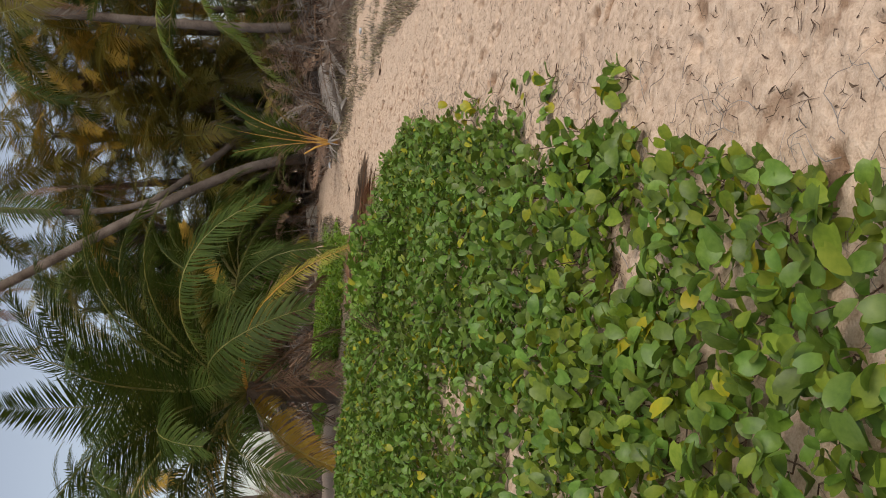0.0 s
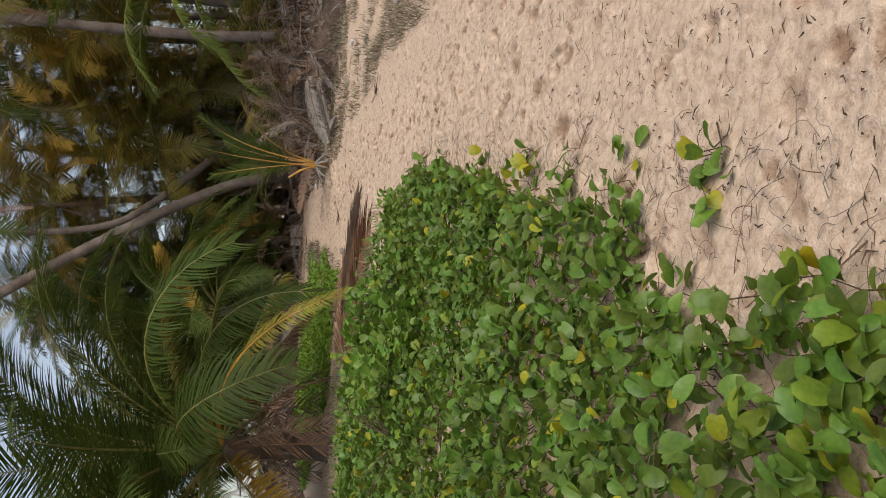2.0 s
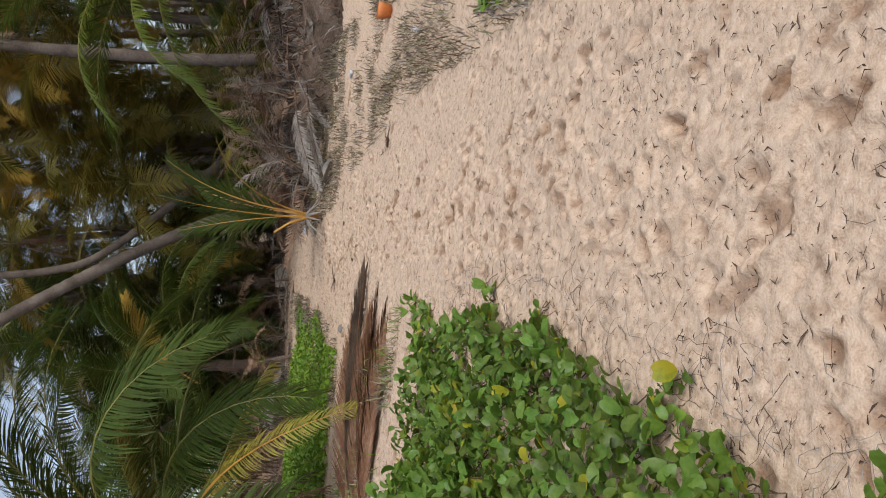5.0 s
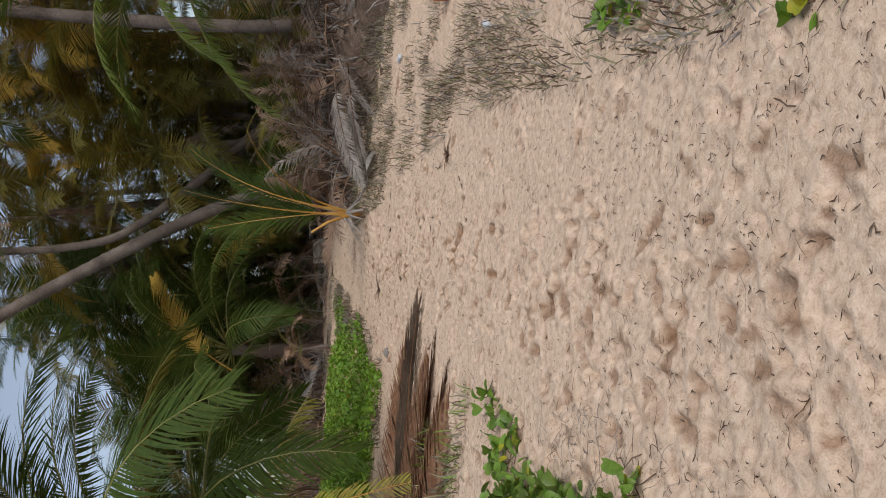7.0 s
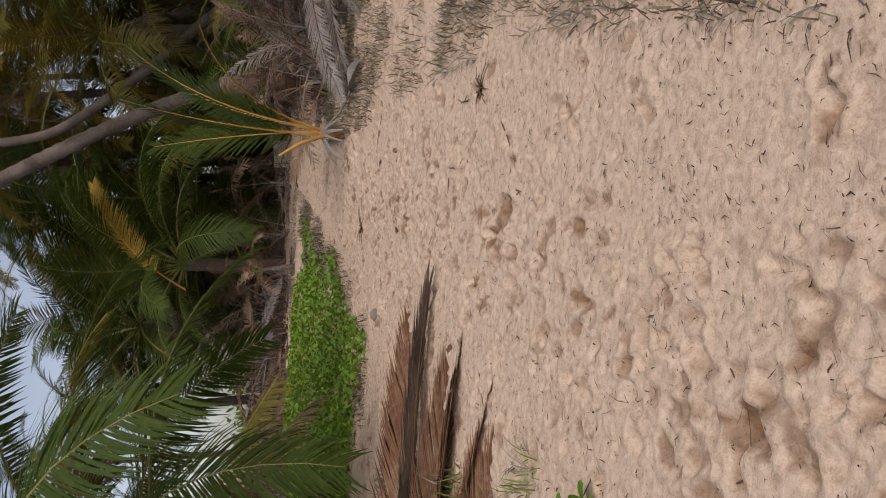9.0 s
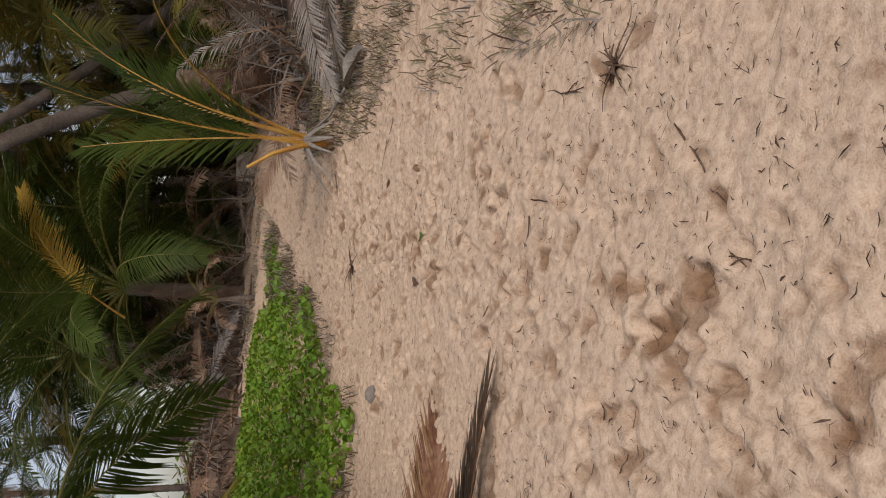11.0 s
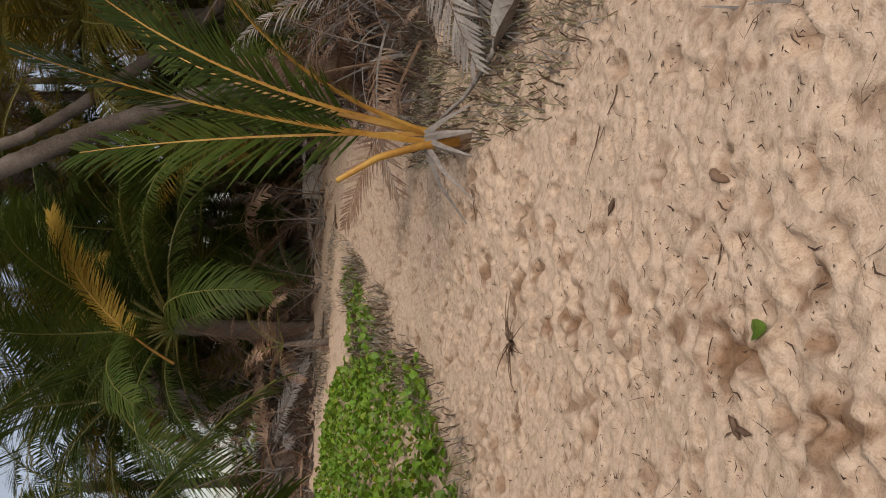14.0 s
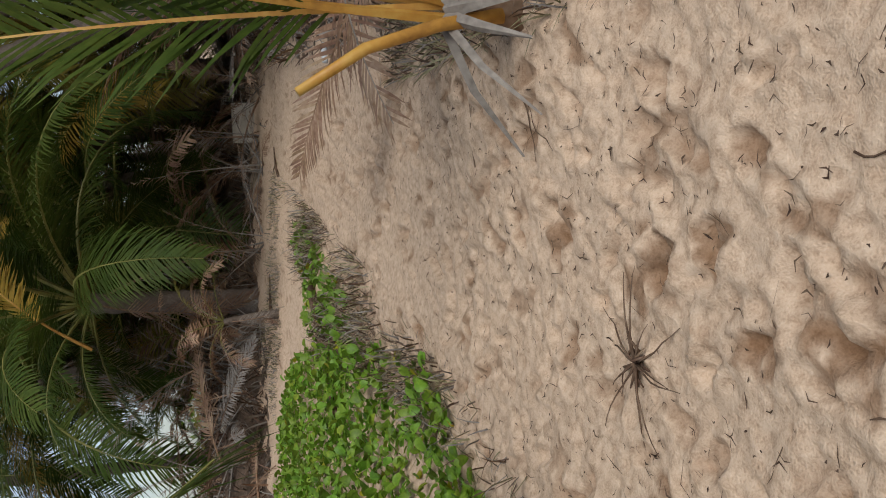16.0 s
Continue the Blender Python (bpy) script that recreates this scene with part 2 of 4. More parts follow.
def build_ground():
    xs = np.concatenate([spans(-3.0, 0.4, 0.05, -1500, 0.4)[:-1], spans(0.4, 3.7, 0.02, 0.4, 3.7)[:-1], spans(3.7, 5.6, 0.04, 3.7, 1500)])
    ys = np.concatenate([spans(1.2, 24.0, 0.024, -1500, 24.0)[:-1], spans(24.0, 26.0, 0.05, 24.0, 26.0)[:-1], spans(26.0, 40.0, 0.14, 26.0, 1500)])
    X, Y = np.meshgrid(xs, ys, indexing="ij")
    Z = base_height(X, Y)
    near = (np.abs(X) < 12) & (Y > -5) & (Y < 45)
    Z = Z + near * ((0.012 * value_noise(X, Y, 0.43, 5) - 0.013 * np.abs(value_noise(X, Y, 0.17, 6)) - 0.02 * np.abs(value_noise(X, Y, 0.09, 8))) * (0.5 + 0.5 * step01((Y - 15) / 5)) - 0.014 * np.abs(value_noise(X, Y, 0.05, 10)) + 0.02)
    Z = Z + near * 0.05 * np.maximum(0, value_noise(X, Y, 0.45, 9)) * (wood(X, Y) > 0)
    damp = np.zeros_like(Z)
    r = random.Random(3)

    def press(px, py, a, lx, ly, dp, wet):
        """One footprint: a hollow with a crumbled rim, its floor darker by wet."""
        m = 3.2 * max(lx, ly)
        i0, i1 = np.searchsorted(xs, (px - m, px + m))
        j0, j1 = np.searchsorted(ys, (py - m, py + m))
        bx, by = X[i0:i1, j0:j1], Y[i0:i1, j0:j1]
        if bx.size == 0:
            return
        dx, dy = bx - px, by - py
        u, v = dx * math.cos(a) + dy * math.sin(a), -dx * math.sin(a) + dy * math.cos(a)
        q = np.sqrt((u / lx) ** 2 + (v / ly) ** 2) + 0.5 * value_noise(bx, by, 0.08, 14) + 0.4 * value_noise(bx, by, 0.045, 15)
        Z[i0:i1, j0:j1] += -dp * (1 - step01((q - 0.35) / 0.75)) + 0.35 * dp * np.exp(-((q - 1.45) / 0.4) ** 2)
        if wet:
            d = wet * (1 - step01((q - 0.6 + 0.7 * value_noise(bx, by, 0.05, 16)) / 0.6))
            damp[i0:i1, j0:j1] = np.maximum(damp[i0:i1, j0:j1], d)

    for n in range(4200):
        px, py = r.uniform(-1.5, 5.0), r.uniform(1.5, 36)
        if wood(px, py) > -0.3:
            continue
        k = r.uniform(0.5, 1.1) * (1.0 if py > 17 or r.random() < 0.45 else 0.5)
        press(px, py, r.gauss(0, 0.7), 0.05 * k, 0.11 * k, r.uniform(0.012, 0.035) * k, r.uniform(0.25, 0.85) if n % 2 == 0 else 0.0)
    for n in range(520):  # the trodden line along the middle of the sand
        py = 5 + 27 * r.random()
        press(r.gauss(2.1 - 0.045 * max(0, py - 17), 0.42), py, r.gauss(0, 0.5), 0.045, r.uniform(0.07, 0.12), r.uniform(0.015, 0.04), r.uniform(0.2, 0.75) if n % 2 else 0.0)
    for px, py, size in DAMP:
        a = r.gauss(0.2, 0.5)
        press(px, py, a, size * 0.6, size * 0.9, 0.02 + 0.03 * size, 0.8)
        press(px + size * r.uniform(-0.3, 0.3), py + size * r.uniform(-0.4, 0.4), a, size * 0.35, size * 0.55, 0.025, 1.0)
    nx, ny = len(xs), len(ys)
    me = bpy.data.meshes.new("ground")
    me.vertices.add(nx * ny)
    me.vertices.foreach_set("co", np.stack([X, Y, Z], -1).reshape(-1).astype(np.float32))
    idx = np.arange(nx * ny).reshape(nx, ny)
    q = np.stack([idx[:-1, :-1], idx[1:, :-1], idx[1:, 1:], idx[:-1, 1:]], -1).reshape(-1, 4)
    me.loops.add(q.size)
    me.loops.foreach_set("vertex_index", q.reshape(-1).astype(np.int32))
    me.polygons.add(len(q))
    me.polygons.foreach_set("loop_start", np.arange(0, q.size, 4, dtype=np.int32))
    me.polygons.foreach_set("use_smooth", np.ones(len(q), dtype=bool))
    me.update(calc_edges=True)
    me.materials.append(SAND)
    me.materials.append(LITTER)
    cx, cy = (X[:-1, :-1] + X[1:, 1:]) / 2, (Y[:-1, :-1] + Y[1:, 1:]) / 2
    strewn = wood(cx, cy) + 0.5 * value_noise(cx, cy, 0.5, 21) + 0.25 * value_noise(cx, cy, 0.13, 22) > 0.15
    me.polygons.foreach_set("material_index", (strewn & (cy < 58) & (np.abs(cx) < 45)).reshape(-1).astype(np.int32))
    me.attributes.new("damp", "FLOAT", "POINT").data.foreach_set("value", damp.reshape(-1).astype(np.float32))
    return tagged(new("ground", me), "pale pinkish beach sand pitted with footprints and leaf scraps", "sand", kind="structure")


ground = build_ground()


# ---- palms ----
def frond_mesh(name, seed, length, rise, droop, pairs, mats, leaf=0.75, hang=0.5, width=0.045, ragged=0.1, stem=0.22, sweep=0.0, rib=True, leaves=True, segs=3):
    """A feather frond along +x from the origin: a bent rib with leaflets that fold down on both sides."""
    r, s = random.Random(seed), Soup()
    n = 14
    pts, p, a = [], Vector((0, 0, 0)), rise
    twist = r.uniform(-0.25, 0.25)
    yaw = 0.0
    for i in range(n + 1):
        pts.append(p.copy())
        t = i / n
        a -= droop / n * (0.5 + 1.3 * t)
        yaw += twist / n
        p = p + Vector((math.cos(a) * math.cos(yaw), math.cos(a) * math.sin(yaw), math.sin(a))) * (length / n)
    if rib:
        s.tube(pts, [0.032 * (1 - i / n) ** 1.6 * length / 4 + 0.004 for i in range(n + 1)], 4, 1)

    def at(t):
        u = t * n
        i = min(int(u), n - 1)
        return pts[i].lerp(pts[i + 1], u - i), (pts[i + 1] - pts[i]).normalized()

    for side in (-1, 1) if leaves else ():
        for k in range(pairs):
            if r.random() < ragged:
                continue
            t = stem + (0.995 - stem) * (k + r.uniform(0, 0.8)) / pairs
            c, d = at(t)
            sx = d.cross(Vector((0, 0, 1))).normalized() * -side
            up = sx.cross(d) * (1 if side > 0 else -1)
            if up.z < 0:
                up = -up
            w = (t - stem) / (1 - stem)
            ln = leaf * (0.6 + 1.6 * w * (1 - w)) * (1 - 0.45 * w * w) * r.uniform(0.85, 1.12)
            fwd = 0.35 + sweep + 0.75 * w + r.gauss(0, 0.09 + 0.1 * sweep)
            h = hang * r.uniform(0.6, 1.3)
            d0 = (sx + d * fwd + up * (0.25 - 0.5 * h)).normalized()
            rows, q = [], c.copy()
            for j in range(segs + 1):
                f = j / segs
                dd = (d0 + Vector((0, 0, -1)) * h * 1.5 * f * f).normalized()
                hw = width * ((0.55, 1.0, 0.75, 0.06) if segs == 3 else (0.7, 1.0, 0.06))[j] * 0.5
                cr = dd.cross(up).normalized() * hw
                rows.append([q - cr, q + cr])
                q = q + dd * (ln / segs)
            s.strip(rows, 0)
    return s.mesh(name, mats)


def trunk_mesh(name, pts, r0, r1, seed, flare=1.6):
    """A ringed, slightly uneven palm trunk through the given points."""
    r, s = random.Random(seed), Soup()
    pts = [Vector(p) for p in pts]
    dense, m = [], 3 if len(pts) < 3 else len(pts)
    total = sum((pts[i + 1] - pts[i]).length for i in range(len(pts) - 1))
    n = max(8, int(total / 0.13))
    for i in range(n + 1):
        u = i / n * (len(pts) - 1)
        j = min(int(u), len(pts) - 2)
        f = u - j
        p0, p1, p2, p3 = pts[max(j - 1, 0)], pts[j], pts[j + 1], pts[min(j + 2, len(pts) - 1)]
        dense.append(0.5 * ((2 * p1) + (p2 - p0) * f + (2 * p0 - 5 * p1 + 4 * p2 - p3) * f * f + (3 * p1 - p0 - 3 * p2 + p3) * f ** 3))
    rad = []
    for i in range(n + 1):
        t = i / n
        base = r0 + (r1 - r0) * t
        base *= 1 + (flare - 1) * math.exp(-t * total / 0.35)
        rad.append(base * (1.06 if i % 2 else 0.95) * r.uniform(0.97, 1.03))
    s.tube(dense, rad, 10, 0)
    return s.mesh(name, [BARK], True)


FROND = {}
for kind, mats, cnt in (("green", [GREEN, RIB], 4), ("olive", [OLIVE, RIB], 4), ("gold", [GOLD, RIB], 2)):
    for i in range(cnt):
        FROND[kind, i] = frond_mesh("frond_" + kind, 10 * i + len(kind), 4.4, 0.5, (1.1, 1.4, 1.7, 0.9)[i], 76, mats, leaf=0.95, hang=(0.35, 0.5, 0.65, 0.45)[i], ragged=0.06, width=0.036, stem=0.12, segs=2)
for i in range(3):  # dead fronds: limp leaflets along a nearly straight rib
    FROND["brown", i] = frond_mesh("frond_brown", 5 + 10 * i, 4.2, 0.15, (0.5, 0.8, 1.1)[i], 44, [(BROWN, GREY, BROWN)[i], (GREY, BROWN, BROWN)[i]], leaf=0.7, hang=(0.8, 1.2, 1.0)[i], ragged=0.25, width=0.03, stem=0.2, sweep=0.7, segs=2)
for i in range(2):  # stalks that have lost most of their leaflets
    FROND["bare", i] = frond_mesh("frond_bare", 75 + 10 * i, 3.8, 0.1, (0.3, 0.7)[i], 13, [BROWN, GREY], leaf=0.5, hang=0.9, ragged=0.35, width=0.026, stem=0.3, sweep=0.9, segs=2)
for i in range(3):
    FROND["brush", i] = frond_mesh("frond_brush", 55 + 10 * i, 4.0, 0.6, (0.9, 1.3, 1.6)[i], 34, [(GREEN, OLIVE, BROWN)[i], RIB], leaf=0.95, hang=(0.4, 0.6, 0.7)[i], ragged=0.1, width=0.055, stem=0.15, segs=2)
for i in range(3):
    FROND["rich", i] = frond_mesh("frond_rich", 33 + i, 4.4, 0.45, (1.1, 1.5, 1.8)[i], 120, [GREEN, RIB], leaf=0.9, hang=(0.7, 0.85, 1.0)[i], width=0.028, ragged=0.05, stem=0.17)


def palm(trunk, r0, r1, seed, kinds, count, size=1.0, label="", lift=0.55, dead=3, gold=0, group="coconut palms", spread=1.0, reach=None):
    """A coconut palm: trunk through points (the first on the ground), fronds round its head."""
    r = random.Random(seed)
    base, head = Vector(trunk[0]), Vector(trunk[-1])
    ob = thing("coconut_palm", label or "coconut palm with a ringed grey trunk and feathery fronds", "palm tree", group, at=Matrix.Translation(base))
    part("trunk", trunk_mesh("palm_trunk", [Vector(p) - base for p in trunk], r0, r1, seed), ob)
    names = [k for k in FROND if k[0] in kinds]
    golds = [k for k in FROND if k[0] == "gold"]
    brown = [k for k in FROND if k[0] == "brown"]
    for i in range(count + dead + gold):
        t = i / count
        az = i * 2.39996 + r.uniform(-0.25, 0.25)
        if i < count:
            key, el = r.choice(names), 1.0 - 1.55 * t * spread + r.uniform(-0.12, 0.12)
        elif i < count + gold:
            key, el = r.choice(golds), r.uniform(-0.5, 0.0)
        else:
            key, el = r.choice(brown), r.uniform(-1.3, -0.9)
        sc = size * r.uniform(0.82, 1.08) * (0.7 if i >= count + gold else 1)
        if reach:
            sc *= reach(az)
        m = Matrix.Translation(head - base) @ Euler((r.uniform(-0.3, 0.3), -(el - 0.2 + lift - 0.55), az)).to_matrix().to_4x4() @ Matrix.Translation((r1 * 0.6, 0, 0)) @ Matrix.Scale(sc, 4)
        part("frond", FROND[key], ob, m, {"gold": "yellowing frond", "brown": "dead brown frond"}.get(key[0], ""))
    return ob


def P(x, y, h=0.0):
    return (x, y, gz(x, y) - 0.08 + h)


def lone_frond(ob, me, at, az, el, size=1.0, roll=0.0, label=""):
    m = Matrix.Translation(at) @ Euler((roll, -el, az)).to_matrix().to_4x4() @ Matrix.Scale(size, 4)
    return part("frond", me, ob, m, label)


# the short palm beside the vine, one long frond of it sweeping down to the sand
left_palm = palm([P(-3.2, 20.2), (-3.15, 20.2, 1.5), (-3.08, 20.1, 2.55)], 0.24, 0.22, 1, ("rich",), 30, 1.3, "short coconut palm with large arching green fronds and dry leaf bases", dead=8, gold=1, lift=1.0, spread=0.9)
HUB = Vector((-3.08, 20.1, 2.55)) - Vector(P(-3.2, 20.2))
for i, (az, el, ln, dr, hg, mt) in enumerate(((-12, 1.05, 5.3, 1.55, 0.45, GREEN), (4, 1.32, 6.2, 1.5, 0.4, GREEN), (-8, 0.72, 4.4, 1.25, 0.7, OLIVE), (-75, 1.0, 3.6, 2.0, 0.6, GREEN), (150, 0.95, 5.4, 1.3, 0.5, GREEN), (-165, 1.25, 6.0, 1.2, 0.5, GREEN),
                                            (-140, 0.7, 5.0, 1.5, 0.8, GREEN), (30, 1.45, 6.4, 1.1, 0.4, GREEN), (-30, 1.5, 6.4, 0.9, 0.4, GREEN), (-110, 1.2, 5.4, 1.3, 0.5, GREEN), (175, 0.35, 4.6, 1.0, 0.7, OLIVE), (-20, -0.18, 3.7, 0.35, 0.9, OLIVE), (-120, -0.3, 3.2, 0.6, 0.9, GOLD), (20, -0.4, 3.2, 0.4, 1.1, BROWN))):
    me = frond_mesh("frond_arch", 300 + i, ln, 0.0, dr, 115, [mt, RIB], leaf=0.85, hang=hg + 0.3, width=0.028, ragged=0.06, stem=0.16)
    lone_frond(left_palm, me, HUB, radians(az), el, 1.0, 0.0, {OLIVE: "olive drooping frond", GOLD: "yellowing frond", BROWN: "dead brown frond"}.get(mt, ""))
sweep = frond_mesh("frond_sweep", 71, 6.1, 0.12, 1.1, 120, [YELLOW, STALK], leaf=0.4, hang=0.9, width=0.018, ragged=0.08, stem=0.28)
lone_frond(left_palm, sweep, (0.15, -0.15, 2.1), radians(-50), -0.02, 1.0, 0.0, "long yellow frond drooping to the sand")
rb = random.Random(8)
for i in range(26):
    boots = Soup()
    a, z = rb.uniform(0, 6.28), rb.uniform(0.7, 2.1)
    d = Vector((math.cos(a), math.sin(a), rb.uniform(-0.5, 0.6)))
    q = Vector((0.2 * math.cos(a), 0.2 * math.sin(a), z))
    ln = rb.uniform(0.35, 0.9)
    side = Vector((-math.sin(a), math.cos(a), 0)) * rb.uniform(0.04, 0.09)
    boots.strip([[q - side, q + Vector((0, 0, 0.03)), q + side], [q + d * ln * 0.5 - side * 0.8, q + d * ln * 0.5 + Vector((0, 0, 0.04)), q + d * ln * 0.5 + side * 0.8],
                 [q + d * ln - side * 0.3 + Vector((0, 0, -0.15)), q + d * ln + Vector((0, 0, -0.12)), q + d * ln + side * 0.3 + Vector((0, 0, -0.15))]])
    part("leaf_base", boots.mesh("leaf_base", [GREY]), left_palm, None, "dry grey broken leaf base")

# the two tall leaning palms
palm([P(3.55, 35.5), (3.25, 35.3, 2.4), (2.35, 35.0, 4.8), (0.9, 34.5, 7.8), (-0.8, 34.0, 11.0), (-2.0, 33.7, 13.5)], 0.21, 0.16, 2, ("green", "olive"), 16, 1.1, "tall leaning coconut palm with a pale grey ringed trunk", dead=4)
palm([P(7.0, 38.0), (6.2, 38.0, 1.25), (5.2, 38.0, 2.6), (4.1, 38.0, 3.9), (2.5, 38.0, 6.1), (1.9, 38.0, 7.5), (1.7, 38.0, 9.9), (1.9, 38.0, 13.0)], 0.17, 0.12, 3, ("green", "olive"), 18, 1.25, "tall leaning coconut palm with a dark ringed trunk", dead=4)
palm([P(7.35, 30.2), (7.3, 30.2, 3.0), (7.6, 30.1, 7.8), (7.9, 30.0, 10.0)], 0.17, 0.13, 4, ("green", "olive"), 18, 1.1, "tall straight coconut palm with a dark ringed trunk")
edge_palm = palm([P(8.9, 25.0), (8.85, 25.0, 1.2), (8.8, 24.9, 3.2)], 0.2, 0.17, 9, ("green",), 12, 1.1, "young coconut palm with bright green fronds hanging to the litter", lift=0.9, spread=0.7)
for az, el, ln, dr in ((186, 0.95, 5.0, 1.6), (184, 0.1, 4.9, 0.95), (205, 0.5, 4.4, 1.5)):
    lone_frond(edge_palm, frond_mesh("frond_edge", 400 + az, ln, 0.0, dr, 95, [LIME_FROND, RIB], leaf=0.8, hang=1.0, width=0.036, ragged=0.04, stem=0.15), Vector((8.8, 24.9, 3.2)) - Vector(P(8.9, 25.0)), radians(az), el, 1.0, 0.0, "bright green frond")
palm([P(-8.75, 45.0), (-8.78, 45.0, 2.5), (-8.8, 45.0, 7.0)], 0.2, 0.15, 5, ("green",), 16, 1.0, "slim palm with a dark straight trunk before the water", dead=2)

# the grove: low palms in front, taller ones behind
r2 = random.Random(21)
spots = [(-3.4, 38.8, 3.6, ("green",), 1), (0.2, 40.5, 3.4, ("green", "olive"), 2), (-0.8, 39.4, 2.0, ("green",), 1), (2.6, 43.0, 4.0, ("olive",), 3),
         (6.2, 41.0, 5.4, ("olive", "gold"), 5), (8.0, 41.5, 6.5, ("olive", "gold"), 4), (4.6, 42.0, 7.6, ("olive", "gold"), 5), (9.8, 36.0, 6.0, ("olive",), 3), (9.4, 40.0, 8.5, ("olive", "gold"), 4), (11.5, 31.0, 6.0, ("green", "olive"), 2),
         (12.5, 34.0, 7.0, ("olive",), 2), (12.6, 32.0, 10.5, ("olive",), 2), (11.0, 37.5, 11.0, ("olive",), 3), (6.8, 42.5, 9.8, ("olive", "gold"), 4), (8.6, 43.0, 11.5, ("olive", "gold"), 3), (3.4, 42.6, 10.0, ("olive", "gold"), 4), (0.9, 44.0, 5.0, ("green",), 0), (-1.6, 43.5, 5.5, ("green",), 0), (1.2, 46.5, 9.5, ("green",), 1), (5.5, 45.0, 11.5, ("olive",), 2)]
# the full green palm with one golden frond
crown = palm([P(-1.5, 34.6), (-1.4, 34.6, 1.6), (-1.3, 34.5, 3.2)], 0.2, 0.17, 77, ("rich",), 26, 1.05, "low full coconut palm with dark green fronds and one golden frond", dead=3, gold=0, lift=0.8, spread=0.95, reach=lambda az: 0.62 if math.cos(az) < -0.2 else 1.05)
lone_frond(crown, frond_mesh("frond_golden", 410, 4.2, 0.0, 0.75, 120, [GOLD, STALK], leaf=0.9, hang=0.7, width=0.04, ragged=0.04, stem=0.25), Vector((-1.75, 33.4, 3.1)) - Vector(P(-1.5, 34.6)), radians(-18), 0.95, 0.85, 1.0, "golden yellow frond")
for _ in range(900):
    if len(spots) > 72:
        break
    x, y = r2.uniform(-17, 19), r2.uniform(38, 58)
    az = math.degrees(math.atan2(x - 2.6, y - 17))
    if wood(x, y) < 1 or min((x - q[0]) ** 2 + (y - q[1]) ** 2 for q in spots) < 4.0:
        continue
    if -31 < az < -17 and r2.random() < 0.93:
        continue
    spots.append((x, y, 9.5 if -31 < az < -18 else r2.choice((2.2, 3.5, 5, 7, 9, 11)) + 0.06 * (y - 38), ("olive",) if x > 2 and r2.random() < 0.6 else ("green", "olive"), r2.choice((0, 0, 1, 2))))
for x, y, h, kd, gd in spots:
    if -18 < math.degrees(math.atan2(x - 3.0, y - 8.7)) < -8:
        h = min(h, 5.0)
    lx, ly = r2.uniform(-0.9, 0.9), r2.uniform(-0.7, 0.7)
    palm([P(x, y), (x + 0.3 * lx, y + 0.3 * ly, gz(x, y) + h * 0.5), (x + lx, y + ly, gz(x, y) + h)], 0.17, 0.12, r2.randrange(999), kd, 17, r2.uniform(0.95, 1.2), "coconut palm in a dense grove with drooping fronds", dead=6, gold=gd)

# young palms and brush between the trunks
for i in range(110):
    x, y = r2.uniform(-9, 14), r2.uniform(29, 46)
    if wood(x, y) < 0.7 or (x > 2.5 and y < 30) or -31 < math.degrees(math.atan2(x - 2.6, y - 18)) < -18.5:
        continue
    palm([P(x, y), (x, y, gz(x, y) + 0.25)], 0.1, 0.08, r2.randrange(999), ("brush",), 9, r2.uniform(0.4, 0.8), "low young coconut palm among dead fronds", dead=3, group="young palms", spread=0.6)


for i in range(60):
    x, y = r2.uniform(-17, 17), r2.uniform(44, 57)
    if -31 < math.degrees(math.atan2(x - 2.6, y - 18)) < -18.5:
        continue
    h = r2.uniform(0.4, 2.6)
    palm([P(x, y), (x, y, gz(x, y) + h * 0.5), (x, y, gz(x, y) + h)], 0.12, 0.09, r2.randrange(999), ("brush",), 11, r2.uniform(0.8, 1.05), "low bushy coconut palm deep in the grove", dead=4, group="young palms", spread=0.8)


# heaps of dead fronds along the front of the grove
brown = [FROND["brown", i] for i in range(3)] + [FROND["bare", i] for i in range(2)] * 2
FRONT = ((-1.6, 33.7), (-0.4, 34.4), (-2.7, 33.2), (0.5, 35.4), (1.2, 36.2), (2.1, 36.8), (-3.6, 32.6), (4.6, 27.0), (5.6, 25.6), (4.2, 29.5), (6.3, 27.6))
palm([P(-0.9, 31.5), (-0.9, 31.5, gz(-0.9, 31.5) + 0.3), (-0.95, 31.5, gz(-0.9, 31.5) + 0.75)], 0.05, 0.04, 901, ("brush",), 9, 0.3, "little coconut palm at the back edge of the sand", dead=4, group="young palms", spread=0.8)
k = 0
while k < 80:
    x, y = FRONT[k] if k < len(FRONT) else (r2.uniform(-9, 12), r2.uniform(25, 45))
    w = float(wood(x, y))
    if k >= len(FRONT) and (not 0.5 < w < (3.2 if x < 2.5 else 6.0) or -31 < math.degrees(math.atan2(x - 2.6, y - 18)) < -18.5):
        continue
    k += 1
    ob = thing("dead_frond_heap", "heap of dry brown dead palm fronds in the grove", "palm fronds", "heaps of dead fronds", at=Matrix.Translation((x, y, gz(x, y) - 0.05)))
    for i in range(10):
        el, az = r2.choice((0.12, 0.3, 0.55, 0.9, 1.3)) + r2.uniform(-0.1, 0.1), r2.uniform(0, 6.283)
        tagged(lone_frond(ob, r2.choice(brown), (r2.uniform(-0.3, 0.3), r2.uniform(-0.3, 0.3), 0.02), az, el, r2.uniform(0.3, 0.62), r2.uniform(-0.6, 0.6)), kind="stuff")


